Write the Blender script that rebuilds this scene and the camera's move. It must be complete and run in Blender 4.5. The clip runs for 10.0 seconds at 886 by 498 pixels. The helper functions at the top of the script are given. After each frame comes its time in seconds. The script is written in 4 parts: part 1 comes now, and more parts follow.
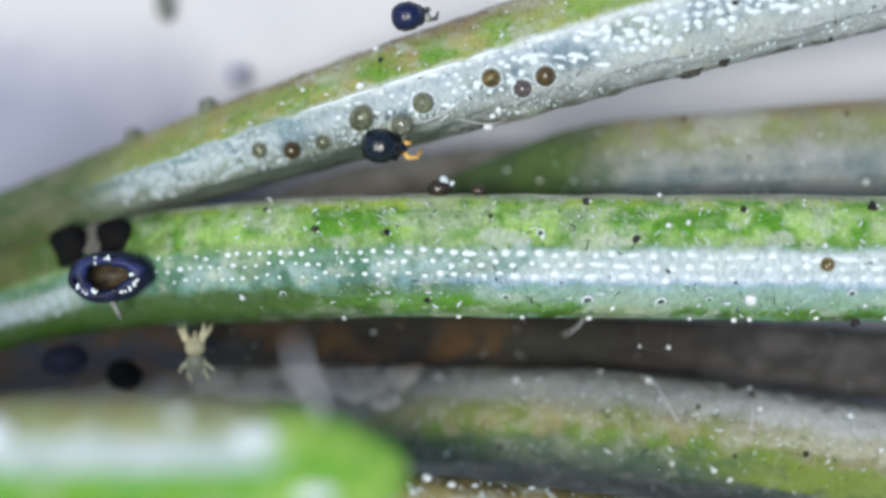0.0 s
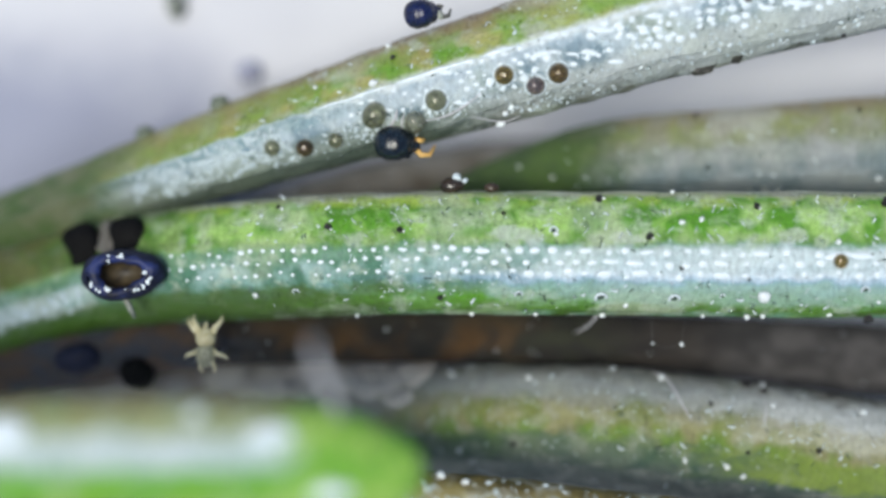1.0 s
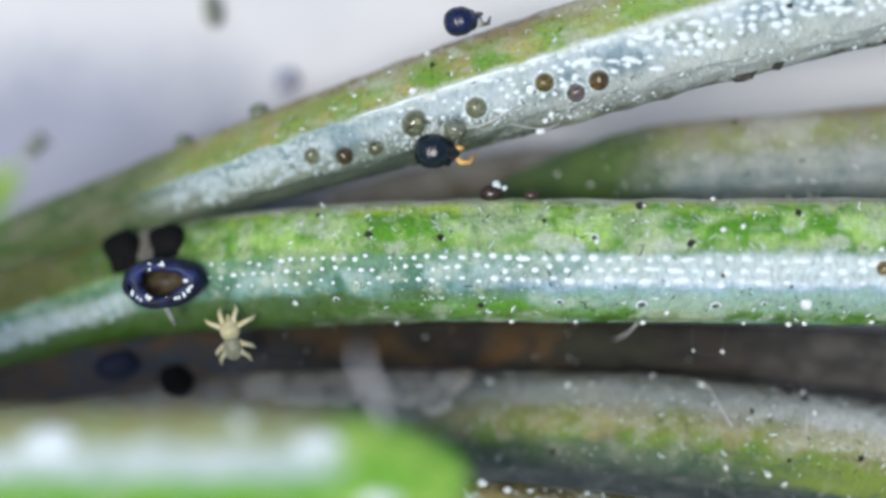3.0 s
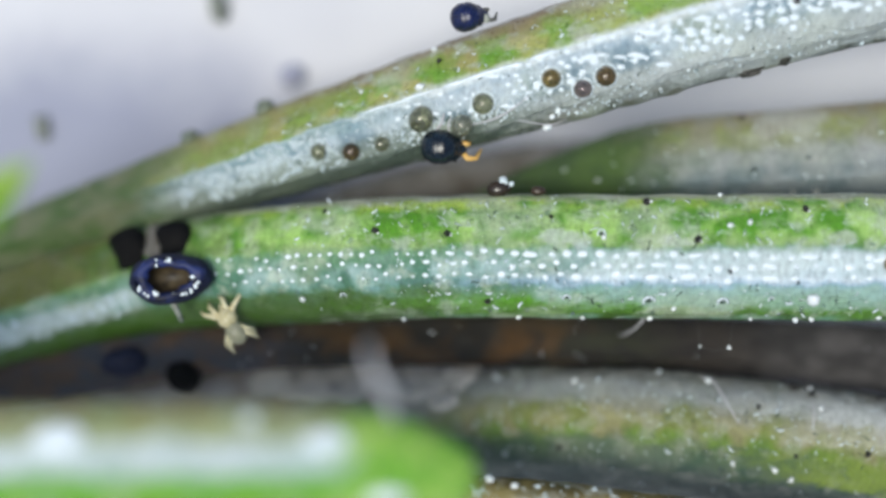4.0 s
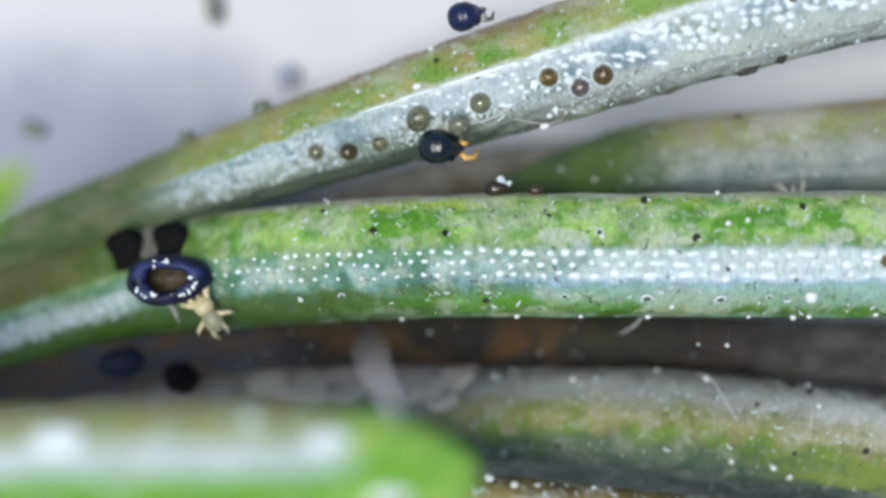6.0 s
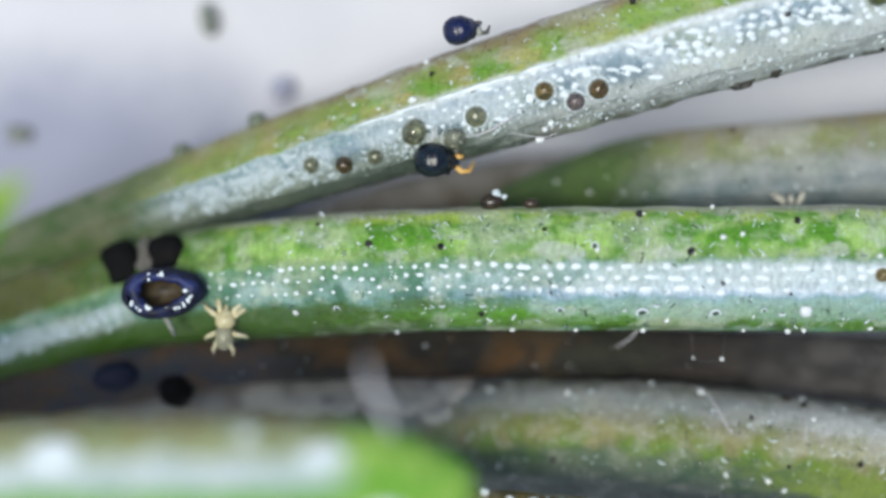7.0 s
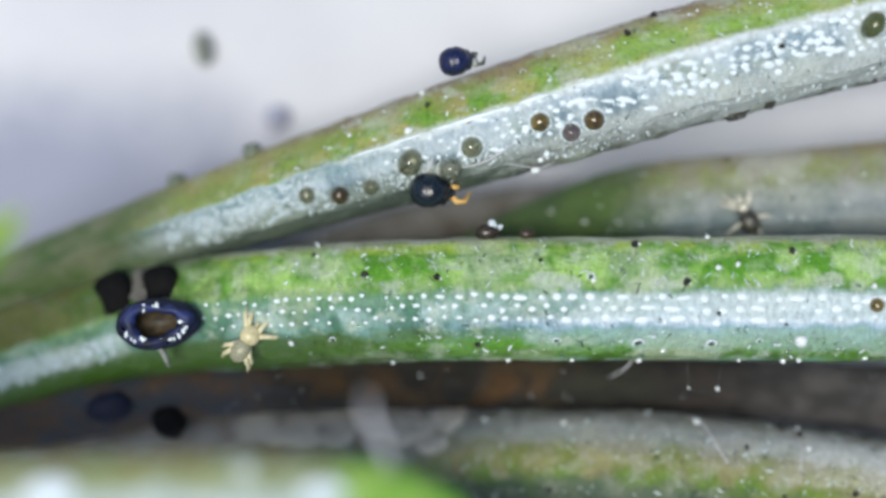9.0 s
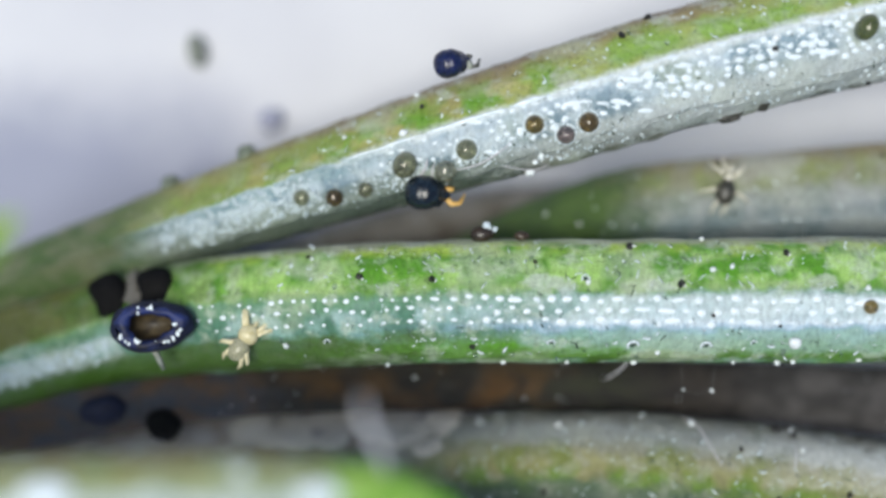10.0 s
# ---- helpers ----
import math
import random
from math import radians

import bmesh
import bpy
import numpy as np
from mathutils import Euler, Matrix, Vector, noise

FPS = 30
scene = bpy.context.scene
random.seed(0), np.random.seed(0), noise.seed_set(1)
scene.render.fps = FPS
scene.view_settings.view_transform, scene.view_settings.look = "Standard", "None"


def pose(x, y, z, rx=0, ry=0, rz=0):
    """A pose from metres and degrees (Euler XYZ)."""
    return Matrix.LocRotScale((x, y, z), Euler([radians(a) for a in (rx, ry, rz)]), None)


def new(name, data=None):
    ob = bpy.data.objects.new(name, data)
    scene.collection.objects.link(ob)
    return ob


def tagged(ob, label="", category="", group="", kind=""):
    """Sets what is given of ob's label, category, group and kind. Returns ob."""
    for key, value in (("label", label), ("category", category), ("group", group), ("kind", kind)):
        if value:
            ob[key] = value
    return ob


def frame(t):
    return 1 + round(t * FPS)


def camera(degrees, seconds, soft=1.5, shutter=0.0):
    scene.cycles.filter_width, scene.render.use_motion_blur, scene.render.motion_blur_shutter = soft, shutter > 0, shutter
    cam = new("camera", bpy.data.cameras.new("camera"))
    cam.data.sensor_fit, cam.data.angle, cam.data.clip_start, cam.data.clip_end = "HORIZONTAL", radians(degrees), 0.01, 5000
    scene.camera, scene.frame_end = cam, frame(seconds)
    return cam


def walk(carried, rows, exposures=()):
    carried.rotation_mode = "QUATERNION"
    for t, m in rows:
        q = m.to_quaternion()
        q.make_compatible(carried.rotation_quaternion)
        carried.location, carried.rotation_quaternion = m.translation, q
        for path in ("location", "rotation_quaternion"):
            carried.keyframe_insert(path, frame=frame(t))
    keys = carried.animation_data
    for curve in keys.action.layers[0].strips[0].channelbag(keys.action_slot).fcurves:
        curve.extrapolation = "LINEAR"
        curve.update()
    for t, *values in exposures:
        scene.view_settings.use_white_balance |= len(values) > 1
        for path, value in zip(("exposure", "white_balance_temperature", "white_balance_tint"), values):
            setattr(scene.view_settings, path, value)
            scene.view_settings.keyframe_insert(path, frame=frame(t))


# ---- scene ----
MM = 0.001            # all lengths below are in millimetres, and scaled by this when meshes are made

# ---- camera: a close-up lens that looks straight down on a tangle of needles ----
EYE = 16.5            # height of the lens over the plane in focus
cam = camera(40.0, 10.0, 3.1)
cam.data.dof.use_dof = True
cam.data.dof.focus_distance = 16.6 * MM
cam.data.dof.aperture_fstop = 27.0
# seconds, x, y (mm), tilt about x, tilt about y, turn of the picture (degrees)
ROWS = [
    (0.0, 0.0, 0.0, 0.0, 0.0, 0.0),
    (0.5, -0.0713, 0.0312, -0.213, 0.052, -0.01),
    (1.0, -0.1561, 0.0256, -0.208, 0.077, -0.11),
    (1.5, -0.2702, 0.0339, -0.160, 0.166, -0.10),
    (2.0, -0.3476, 0.0628, -0.108, 0.421, -0.13),
    (2.5, -0.4166, 0.0852, -0.072, 0.659, -0.15),
    (3.0, -0.4809, 0.1126, -0.146, 0.851, -0.23),
    (3.2, -0.5054, 0.1187, -0.190, 0.886, -0.24),
    (4.3, -0.5528, 0.1221, -0.414, 0.951, -0.29),
    (4.5, -0.5518, 0.1244, -0.435, 0.974, -0.36),
    (5.0, -0.5739, 0.0908, -0.368, 1.021, -0.45),
    (5.2, -0.5838, 0.0796, -0.355, 0.901, -0.49),
    (6.3, -0.6989, 0.0850, -0.194, 0.289, -0.56),
    (6.5, -0.7044, 0.1019, -0.148, 0.202, -0.50),
    (7.0, -0.7246, 0.1710, 0.072, 0.028, -0.49),
    (7.5, -0.7786, 0.2002, 0.490, -0.175, -0.48),
    (8.0, -0.8264, 0.2322, 0.814, -0.368, -0.50),
    (8.5, -0.8573, 0.2936, 0.896, -0.548, -0.51),
    (9.0, -0.9008, 0.3305, 0.966, -0.767, -0.56),
    (9.5, -0.9224, 0.3261, 1.066, -0.933, -0.57),
    (10.0, -0.9495, 0.3297, 1.074, -1.181, -0.60),
]
walk(cam, [(t, pose(x * MM, y * MM, EYE * MM, rx, ry, turn)) for t, x, y, rx, ry, turn in ROWS])

# ---- light: bright hazy daylight from above ----
SUN_TILT, SUN_FROM = 13.0, 215.0       # degrees from overhead, and the compass side (from +x towards +y) it comes from
world = bpy.data.worlds.new("sky")
scene.world = world
world.use_nodes = True
wn = world.node_tree
sky = wn.nodes.new("ShaderNodeTexSky")
sky.sky_type, sky.sun_disc = "NISHITA", False
sky.sun_elevation, sky.sun_rotation = radians(90 - SUN_TILT), radians(90 - SUN_FROM)
wn.links.new(sky.outputs[0], wn.nodes["Background"].inputs[0])
wn.nodes["Background"].inputs[1].default_value = 0.125
sun = new("sun", bpy.data.lights.new("sun", "SUN"))
sun.data.energy, sun.data.angle, sun.data.color = 3.3, radians(28), (0.985, 0.97, 0.875)
sun.matrix_world = pose(0, 0, 0.3, 0, 0, SUN_FROM) @ pose(0, 0, 0, 0, SUN_TILT, 0)
scene.view_settings.exposure = 0.02


# ---- materials ----
def srgb(r, g, b):
    return tuple((c / 255 / 12.92 if c < 10 else ((c / 255 + 0.055) / 1.055) ** 2.4) for c in (r, g, b)) + (1.0,)


class Nodes:
    """Short forms for node trees."""

    def __init__(self, name):
        self.mat = bpy.data.materials.new(name)
        self.mat.use_nodes = True
        self.t = self.mat.node_tree
        self.out = self.t.nodes["Principled BSDF"]

    def add(self, kind, **values):
        n = self.t.nodes.new(kind)
        for k, v in values.items():
            n.inputs[k].default_value = v
        return n

    def link(self, a, b):
        self.t.links.new(a, b)

    def set(self, **values):
        for k, v in values.items():
            self.out.inputs[k.replace("_", " ")].default_value = v
        return self

    def coords(self, sx, sy, sz, random_shift=True):
        """Object space in millimetres, scaled, and shifted from object to object."""
        c = self.t.nodes.new("ShaderNodeTexCoord")
        m = self.add("ShaderNodeMapping", Scale=(sx / MM, sy / MM, sz / MM))
        self.link(c.outputs["Object"], m.inputs[0])
        if random_shift:
            o = self.t.nodes.new("ShaderNodeObjectInfo")
            k = self.math("MULTIPLY", o.outputs["Random"], 37.0)
            self.link(k, m.inputs["Location"])
        return m.outputs[0]

    def math(self, op, a, b):
        n = self.t.nodes.new("ShaderNodeMath")
        n.operation = op
        for i, v in enumerate((a, b)):
            if isinstance(v, (int, float)):
                n.inputs[i].default_value = v
            else:
                self.link(v, n.inputs[i])
        return n.outputs[0]

    def noise(self, vec, scale, detail=3.0, rough=0.55):
        n = self.add("ShaderNodeTexNoise", Scale=scale, Detail=detail, Roughness=rough)
        self.link(vec, n.inputs["Vector"])
        return n.outputs[0]

    def ramp(self, fac, stops, smooth=False):
        r = self.t.nodes.new("ShaderNodeValToRGB")
        e = r.color_ramp.elements
        r.color_ramp.interpolation = "EASE" if smooth else "LINEAR"
        while len(e) < len(stops):
            e.new(0.5)
        for el, (p, c) in zip(e, stops):
            el.position = p
            el.color = c if len(c) == 4 else (*c, 1)
        self.link(fac, r.inputs[0])
        return r.outputs[0]

    def mix(self, fac, a, b):
        m = self.t.nodes.new("ShaderNodeMix")
        m.data_type = "RGBA"
        for sock, v in ((m.inputs[0], fac), (m.inputs[6], a), (m.inputs[7], b)):
            if isinstance(v, (int, float, tuple)):
                sock.default_value = v
            else:
                self.link(v, sock)
        return m.outputs[2]

    def bump(self, height, depth, strength=0.6):
        b = self.add("ShaderNodeBump", Strength=strength, Distance=depth * MM)
        self.link(height, b.inputs["Height"])
        self.link(b.outputs[0], self.out.inputs["Normal"])


def grey(v):
    return (v, v, v, 1.0)


def needle_material(name, bands_a, bands_b, pale, pale_amount=0.5, wax_rough=0.34, ends=(), stripes=(), mottle=2.3, grain_low=0.56, wave=0.16, smear=None, smear_amount=0.6, gloss=0.5, films=()):
    """A needle's skin: colours across the blade (from its lower to its upper edge) in two sets that mottle, and pale wax bloom."""
    n = Nodes(name)
    uv = n.t.nodes.new("ShaderNodeUVMap")
    sep = n.t.nodes.new("ShaderNodeSeparateXYZ")
    n.link(uv.outputs[0], sep.inputs[0])
    c = n.coords(1, 1.6, 1.6)
    wob = n.noise(c, 2.2, 4, 0.7)
    across = n.math("ADD", n.math("MULTIPLY", sep.outputs[1], 0.5), n.math("MULTIPLY", n.math("ADD", wob, -0.5), wave))
    across = n.math("ADD", across, 0.5)
    a = n.ramp(across, bands_a)
    b = n.ramp(across, bands_b)
    spots = n.ramp(n.noise(n.coords(1.25, 1, 1), mottle, 2, 0.5), [(0.43, grey(0)), (0.57, grey(1))])
    col = n.mix(spots, a, b)
    bloom = n.ramp(n.noise(n.coords(1, 1.2, 1.2), 3.2, 5, 0.62), [(0.51, grey(0)), (0.63, grey(pale_amount))])
    col = n.mix(bloom, col, pale)
    if smear:                         # broad films of dried wax
        film = n.ramp(n.noise(n.coords(0.8, 1.1, 1.1), 1.15, 2, 0.5), [(0.54, grey(0)), (0.68, grey(smear_amount))])
        col = n.mix(film, col, smear)
    for x, v, rx, rv, colour, most in films:          # single films of dried wax with ragged edges
        dx = n.math("DIVIDE", n.math("ADD", sep.outputs[0], -x), rx)
        dv = n.math("DIVIDE", n.math("ADD", n.math("MULTIPLY", sep.outputs[1], 0.5), 0.5 - v), rv)
        d = n.math("ADD", n.math("ADD", n.math("MULTIPLY", dx, dx), n.math("MULTIPLY", dv, dv)), n.math("MULTIPLY", n.math("ADD", wob, -0.5), 5.0))
        col = n.mix(n.ramp(d, [(0.0, grey(most)), (1.0, grey(0))], True), col, colour)
    for v0, v1, x0, x1, colour, most in stripes:      # a colour that builds up along a stripe: wax, skin tones, painted shade
        f = n.math("DIVIDE", n.math("ADD", n.math("ADD", sep.outputs[0], n.math("MULTIPLY", n.math("ADD", wob, -0.5), 4.0)), -x0), x1 - x0)
        g = n.math("MULTIPLY", n.ramp(f, [(0.0, grey(0)), (1.0, grey(most))], True), n.ramp(across, [(v0 - 0.03, grey(0)), (v0 + 0.03, grey(1)), (v1 - 0.03, grey(1)), (v1 + 0.03, grey(0))]))
        col = n.mix(g, col, colour)
    for x0, x1, c1, c2 in ends:       # another colour from x0 (not yet) to x1 (wholly) along the needle
        f = n.math("DIVIDE", n.math("ADD", n.math("ADD", sep.outputs[0], n.math("MULTIPLY", n.math("ADD", wob, -0.5), 1.6)), -x0), x1 - x0)
        c3 = n.mix(n.ramp(n.noise(c, 1.7, 3, 0.6), [(0.4, grey(0)), (0.6, grey(1))]), c1, c2)
        col = n.mix(n.ramp(f, [(0.0, grey(0)), (1.0, grey(1))], True), col, c3)
    fine = n.noise(n.coords(1.7, 0.8, 0.8), 11, 4, 0.65)
    grain = n.ramp(fine, [(0.32, grey(grain_low)), (0.6, grey(1.0))])
    m = n.t.nodes.new("ShaderNodeMix")
    m.data_type, m.blend_type = "RGBA", "MULTIPLY"
    m.inputs[0].default_value = 1.0
    n.link(col, m.inputs[6])
    n.link(grain, m.inputs[7])
    n.link(m.outputs[2], n.out.inputs["Base Color"])
    n.link(n.ramp(fine, [(0.3, grey(wax_rough - 0.1)), (0.7, grey(wax_rough + 0.18))]), n.out.inputs["Roughness"])
    n.bump(n.noise(n.coords(0.9, 1.1, 1.1), 13, 5, 0.7), 0.06, 0.8)
    n.set(Specular_IOR_Level=gloss)
    return n.mat


GREEN, LIME, OLIVE, MOSS = srgb(90, 154, 22), srgb(172, 200, 82), srgb(146, 134, 66), srgb(70, 108, 30)
WAX, TEAL, DULL = srgb(190, 206, 208), srgb(120, 164, 136), srgb(150, 152, 142)

M_MAIN = needle_material(
    "fresh_needle",
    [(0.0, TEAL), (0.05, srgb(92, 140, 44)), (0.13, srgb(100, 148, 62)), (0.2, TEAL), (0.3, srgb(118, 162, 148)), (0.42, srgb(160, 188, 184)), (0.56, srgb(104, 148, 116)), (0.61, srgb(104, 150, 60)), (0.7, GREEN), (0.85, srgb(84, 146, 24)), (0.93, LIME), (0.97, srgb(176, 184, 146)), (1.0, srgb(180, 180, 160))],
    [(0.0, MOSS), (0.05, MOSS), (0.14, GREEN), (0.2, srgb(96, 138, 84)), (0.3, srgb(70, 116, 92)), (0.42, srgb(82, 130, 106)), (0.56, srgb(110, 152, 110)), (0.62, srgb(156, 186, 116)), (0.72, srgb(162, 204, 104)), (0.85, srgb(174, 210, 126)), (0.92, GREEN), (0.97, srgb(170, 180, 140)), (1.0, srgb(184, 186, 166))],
    # the blue stripe is painted shade beneath the lowest row of plugs
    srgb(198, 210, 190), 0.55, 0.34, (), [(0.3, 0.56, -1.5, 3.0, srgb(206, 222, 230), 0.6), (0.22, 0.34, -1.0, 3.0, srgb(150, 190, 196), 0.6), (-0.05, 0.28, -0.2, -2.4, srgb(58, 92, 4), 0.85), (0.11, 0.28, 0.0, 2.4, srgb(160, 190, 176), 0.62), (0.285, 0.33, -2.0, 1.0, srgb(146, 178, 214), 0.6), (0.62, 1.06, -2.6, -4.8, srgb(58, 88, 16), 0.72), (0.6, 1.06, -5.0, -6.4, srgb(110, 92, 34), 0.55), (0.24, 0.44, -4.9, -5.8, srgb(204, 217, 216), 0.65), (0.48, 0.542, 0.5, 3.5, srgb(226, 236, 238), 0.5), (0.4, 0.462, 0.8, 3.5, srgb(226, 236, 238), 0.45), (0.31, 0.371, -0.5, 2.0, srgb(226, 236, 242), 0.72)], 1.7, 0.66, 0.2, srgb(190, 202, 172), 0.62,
    films=((0.87, 0.65, 0.42, 0.085, srgb(206, 213, 204), 0.6), (2.35, 0.615, 0.36, 0.06, srgb(206, 213, 204), 0.55), (-3.36, 0.74, 0.14, 0.17, srgb(180, 198, 156), 0.6), (4.5, 0.66, 0.3, 0.07, srgb(200, 208, 190), 0.6)))
M_UPPER = needle_material(
    "waxy_needle",
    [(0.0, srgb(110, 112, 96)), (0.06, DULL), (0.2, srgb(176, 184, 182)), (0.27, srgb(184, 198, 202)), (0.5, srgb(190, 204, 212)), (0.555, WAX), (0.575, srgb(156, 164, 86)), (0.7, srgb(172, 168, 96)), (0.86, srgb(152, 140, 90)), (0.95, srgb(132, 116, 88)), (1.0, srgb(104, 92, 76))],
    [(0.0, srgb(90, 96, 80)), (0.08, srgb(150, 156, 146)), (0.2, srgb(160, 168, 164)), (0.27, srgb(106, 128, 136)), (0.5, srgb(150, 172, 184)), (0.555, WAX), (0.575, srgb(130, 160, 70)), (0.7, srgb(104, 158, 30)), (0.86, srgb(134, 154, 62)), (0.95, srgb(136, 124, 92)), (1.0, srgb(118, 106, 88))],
    # dark stripes put the shade of the lower left face into the colour
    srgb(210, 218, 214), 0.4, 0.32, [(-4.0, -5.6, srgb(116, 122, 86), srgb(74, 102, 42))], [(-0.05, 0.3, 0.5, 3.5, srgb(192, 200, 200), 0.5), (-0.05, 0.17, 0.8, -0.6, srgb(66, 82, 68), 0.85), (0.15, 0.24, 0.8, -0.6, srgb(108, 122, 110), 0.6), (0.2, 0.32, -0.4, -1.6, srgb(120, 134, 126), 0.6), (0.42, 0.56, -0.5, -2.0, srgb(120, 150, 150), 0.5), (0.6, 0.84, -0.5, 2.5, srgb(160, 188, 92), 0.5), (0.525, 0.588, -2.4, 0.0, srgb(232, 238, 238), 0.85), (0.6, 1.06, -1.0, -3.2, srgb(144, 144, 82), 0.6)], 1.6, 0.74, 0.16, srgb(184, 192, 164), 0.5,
    films=((1.25, 0.66, 0.3, 0.11, srgb(194, 194, 184), 0.75), (0.35, 0.76, 0.25, 0.08, srgb(192, 180, 138), 0.65), (-1.3, 0.7, 0.4, 0.08, srgb(176, 172, 112), 0.5)))
M_LOWER = needle_material(
    "weathered_needle",
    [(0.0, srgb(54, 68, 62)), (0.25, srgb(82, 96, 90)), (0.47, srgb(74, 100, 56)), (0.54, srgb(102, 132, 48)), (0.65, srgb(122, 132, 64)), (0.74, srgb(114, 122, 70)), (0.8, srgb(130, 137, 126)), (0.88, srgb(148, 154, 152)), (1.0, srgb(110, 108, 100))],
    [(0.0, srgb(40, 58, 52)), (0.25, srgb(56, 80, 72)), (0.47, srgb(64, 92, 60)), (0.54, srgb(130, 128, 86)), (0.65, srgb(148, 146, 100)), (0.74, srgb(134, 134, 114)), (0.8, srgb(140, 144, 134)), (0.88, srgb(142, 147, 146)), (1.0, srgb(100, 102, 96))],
    srgb(176, 178, 168), 0.35, 0.42, [(-0.2, -1.8, srgb(168, 164, 164), srgb(142, 132, 122))], [(0.3, 0.54, 3.0, 5.2, srgb(124, 146, 50), 0.8), (0.62, 0.8, 3.0, 5.5, srgb(196, 194, 176), 0.5), (0.78, 0.96, 2.5, 5.5, srgb(198, 201, 198), 0.7)], 1.7, 0.72, 0.26, srgb(140, 146, 130), 0.4)
M_FAR = needle_material(
    "dull_needle",
    [(0.0, srgb(146, 154, 154)), (0.3, srgb(158, 166, 168)), (0.55, srgb(156, 160, 156)), (0.66, srgb(144, 146, 126)), (0.8, srgb(142, 141, 114)), (1.0, srgb(146, 144, 126))],
    [(0.0, srgb(122, 136, 138)), (0.3, srgb(122, 138, 142)), (0.55, srgb(140, 148, 138)), (0.66, srgb(130, 138, 98)), (0.8, srgb(138, 147, 92)), (1.0, srgb(150, 130, 104))],
    srgb(170, 174, 168), 0.3, 0.45, [(3.2, 1.7, srgb(66, 92, 36), srgb(52, 78, 34))], [(-0.05, 0.42, 2.4, 3.4, srgb(84, 102, 106), 0.35)], 1.7, 0.7, 0.24, srgb(186, 188, 180), 0.6)
M_NEAR = needle_material(
    "bright_needle",
    [(0.0, GREEN), (0.1, WAX), (0.2, GREEN), (0.58, srgb(108, 178, 36)), (0.63, srgb(200, 216, 212)), (0.78, srgb(212, 224, 224)), (0.83, srgb(158, 170, 112)), (1.0, srgb(140, 150, 90))],
    [(0.0, LIME), (0.1, WAX), (0.2, LIME), (0.57, srgb(96, 170, 28)), (0.62, srgb(182, 206, 194)), (0.78, srgb(204, 220, 216)), (0.83, srgb(170, 182, 130)), (1.0, OLIVE)],
    srgb(214, 222, 214), 0.3, 0.3, [(-2.2, -1.5, srgb(104, 174, 34), srgb(160, 204, 86))])
M_TIP = needle_material(
    "lime_needle",
    [(0.0, LIME), (0.5, srgb(168, 204, 74)), (1.0, srgb(190, 214, 130))],
    [(0.0, GREEN), (0.5, srgb(150, 194, 60)), (1.0, LIME)],
    srgb(220, 230, 190), 0.3)
M_STRAW = needle_material(
    "straw_needle",
    [(0.0, srgb(110, 116, 70)), (0.5, srgb(150, 146, 90)), (0.8, srgb(176, 166, 110)), (0.95, srgb(150, 132, 74)), (1.0, srgb(110, 92, 50))],
    [(0.0, srgb(90, 104, 50)), (0.5, srgb(130, 140, 70)), (0.8, srgb(160, 158, 130)), (0.95, srgb(120, 104, 54)), (1.0, srgb(90, 76, 40))],
    srgb(200, 198, 186), 0.6, 0.42)
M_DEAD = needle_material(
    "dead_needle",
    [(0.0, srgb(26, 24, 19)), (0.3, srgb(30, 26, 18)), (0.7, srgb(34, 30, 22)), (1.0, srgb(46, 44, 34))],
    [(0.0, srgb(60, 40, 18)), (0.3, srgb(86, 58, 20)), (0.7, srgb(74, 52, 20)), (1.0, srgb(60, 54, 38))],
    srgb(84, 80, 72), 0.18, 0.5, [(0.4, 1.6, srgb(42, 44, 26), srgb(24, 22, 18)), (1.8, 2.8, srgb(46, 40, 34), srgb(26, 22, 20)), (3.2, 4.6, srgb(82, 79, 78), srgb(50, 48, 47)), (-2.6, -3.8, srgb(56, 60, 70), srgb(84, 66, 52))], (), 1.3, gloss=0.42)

M_GREY = needle_material(
    "gap_shade_grey",
    [(0.0, srgb(116, 110, 102)), (0.5, srgb(134, 128, 120)), (1.0, srgb(142, 139, 136))],
    [(0.0, srgb(94, 88, 78)), (0.5, srgb(108, 99, 86)), (1.0, srgb(124, 120, 114))],
    srgb(140, 136, 130), 0.3, 0.5, gloss=0.4)


def plain(name, colour, colour2, rough=0.4, scale=8.0, bump=0.01, **more):
    """A small thing's surface: two colours in blotches, with fine relief."""
    n = Nodes(name)
    c = n.coords(1, 1, 1)
    n.link(n.mix(n.ramp(n.noise(c, scale, 4, 0.6), [(0.35, grey(0)), (0.65, grey(1))]), colour, colour2), n.out.inputs["Base Color"])
    n.link(n.ramp(n.noise(c, scale * 3, 3), [(0.3, grey(max(0.03, rough - 0.1))), (0.7, grey(rough + 0.1))]), n.out.inputs["Roughness"])
    if bump:
        n.bump(n.noise(c, scale * 4, 3), bump, 0.5)
    return n.set(**more).mat




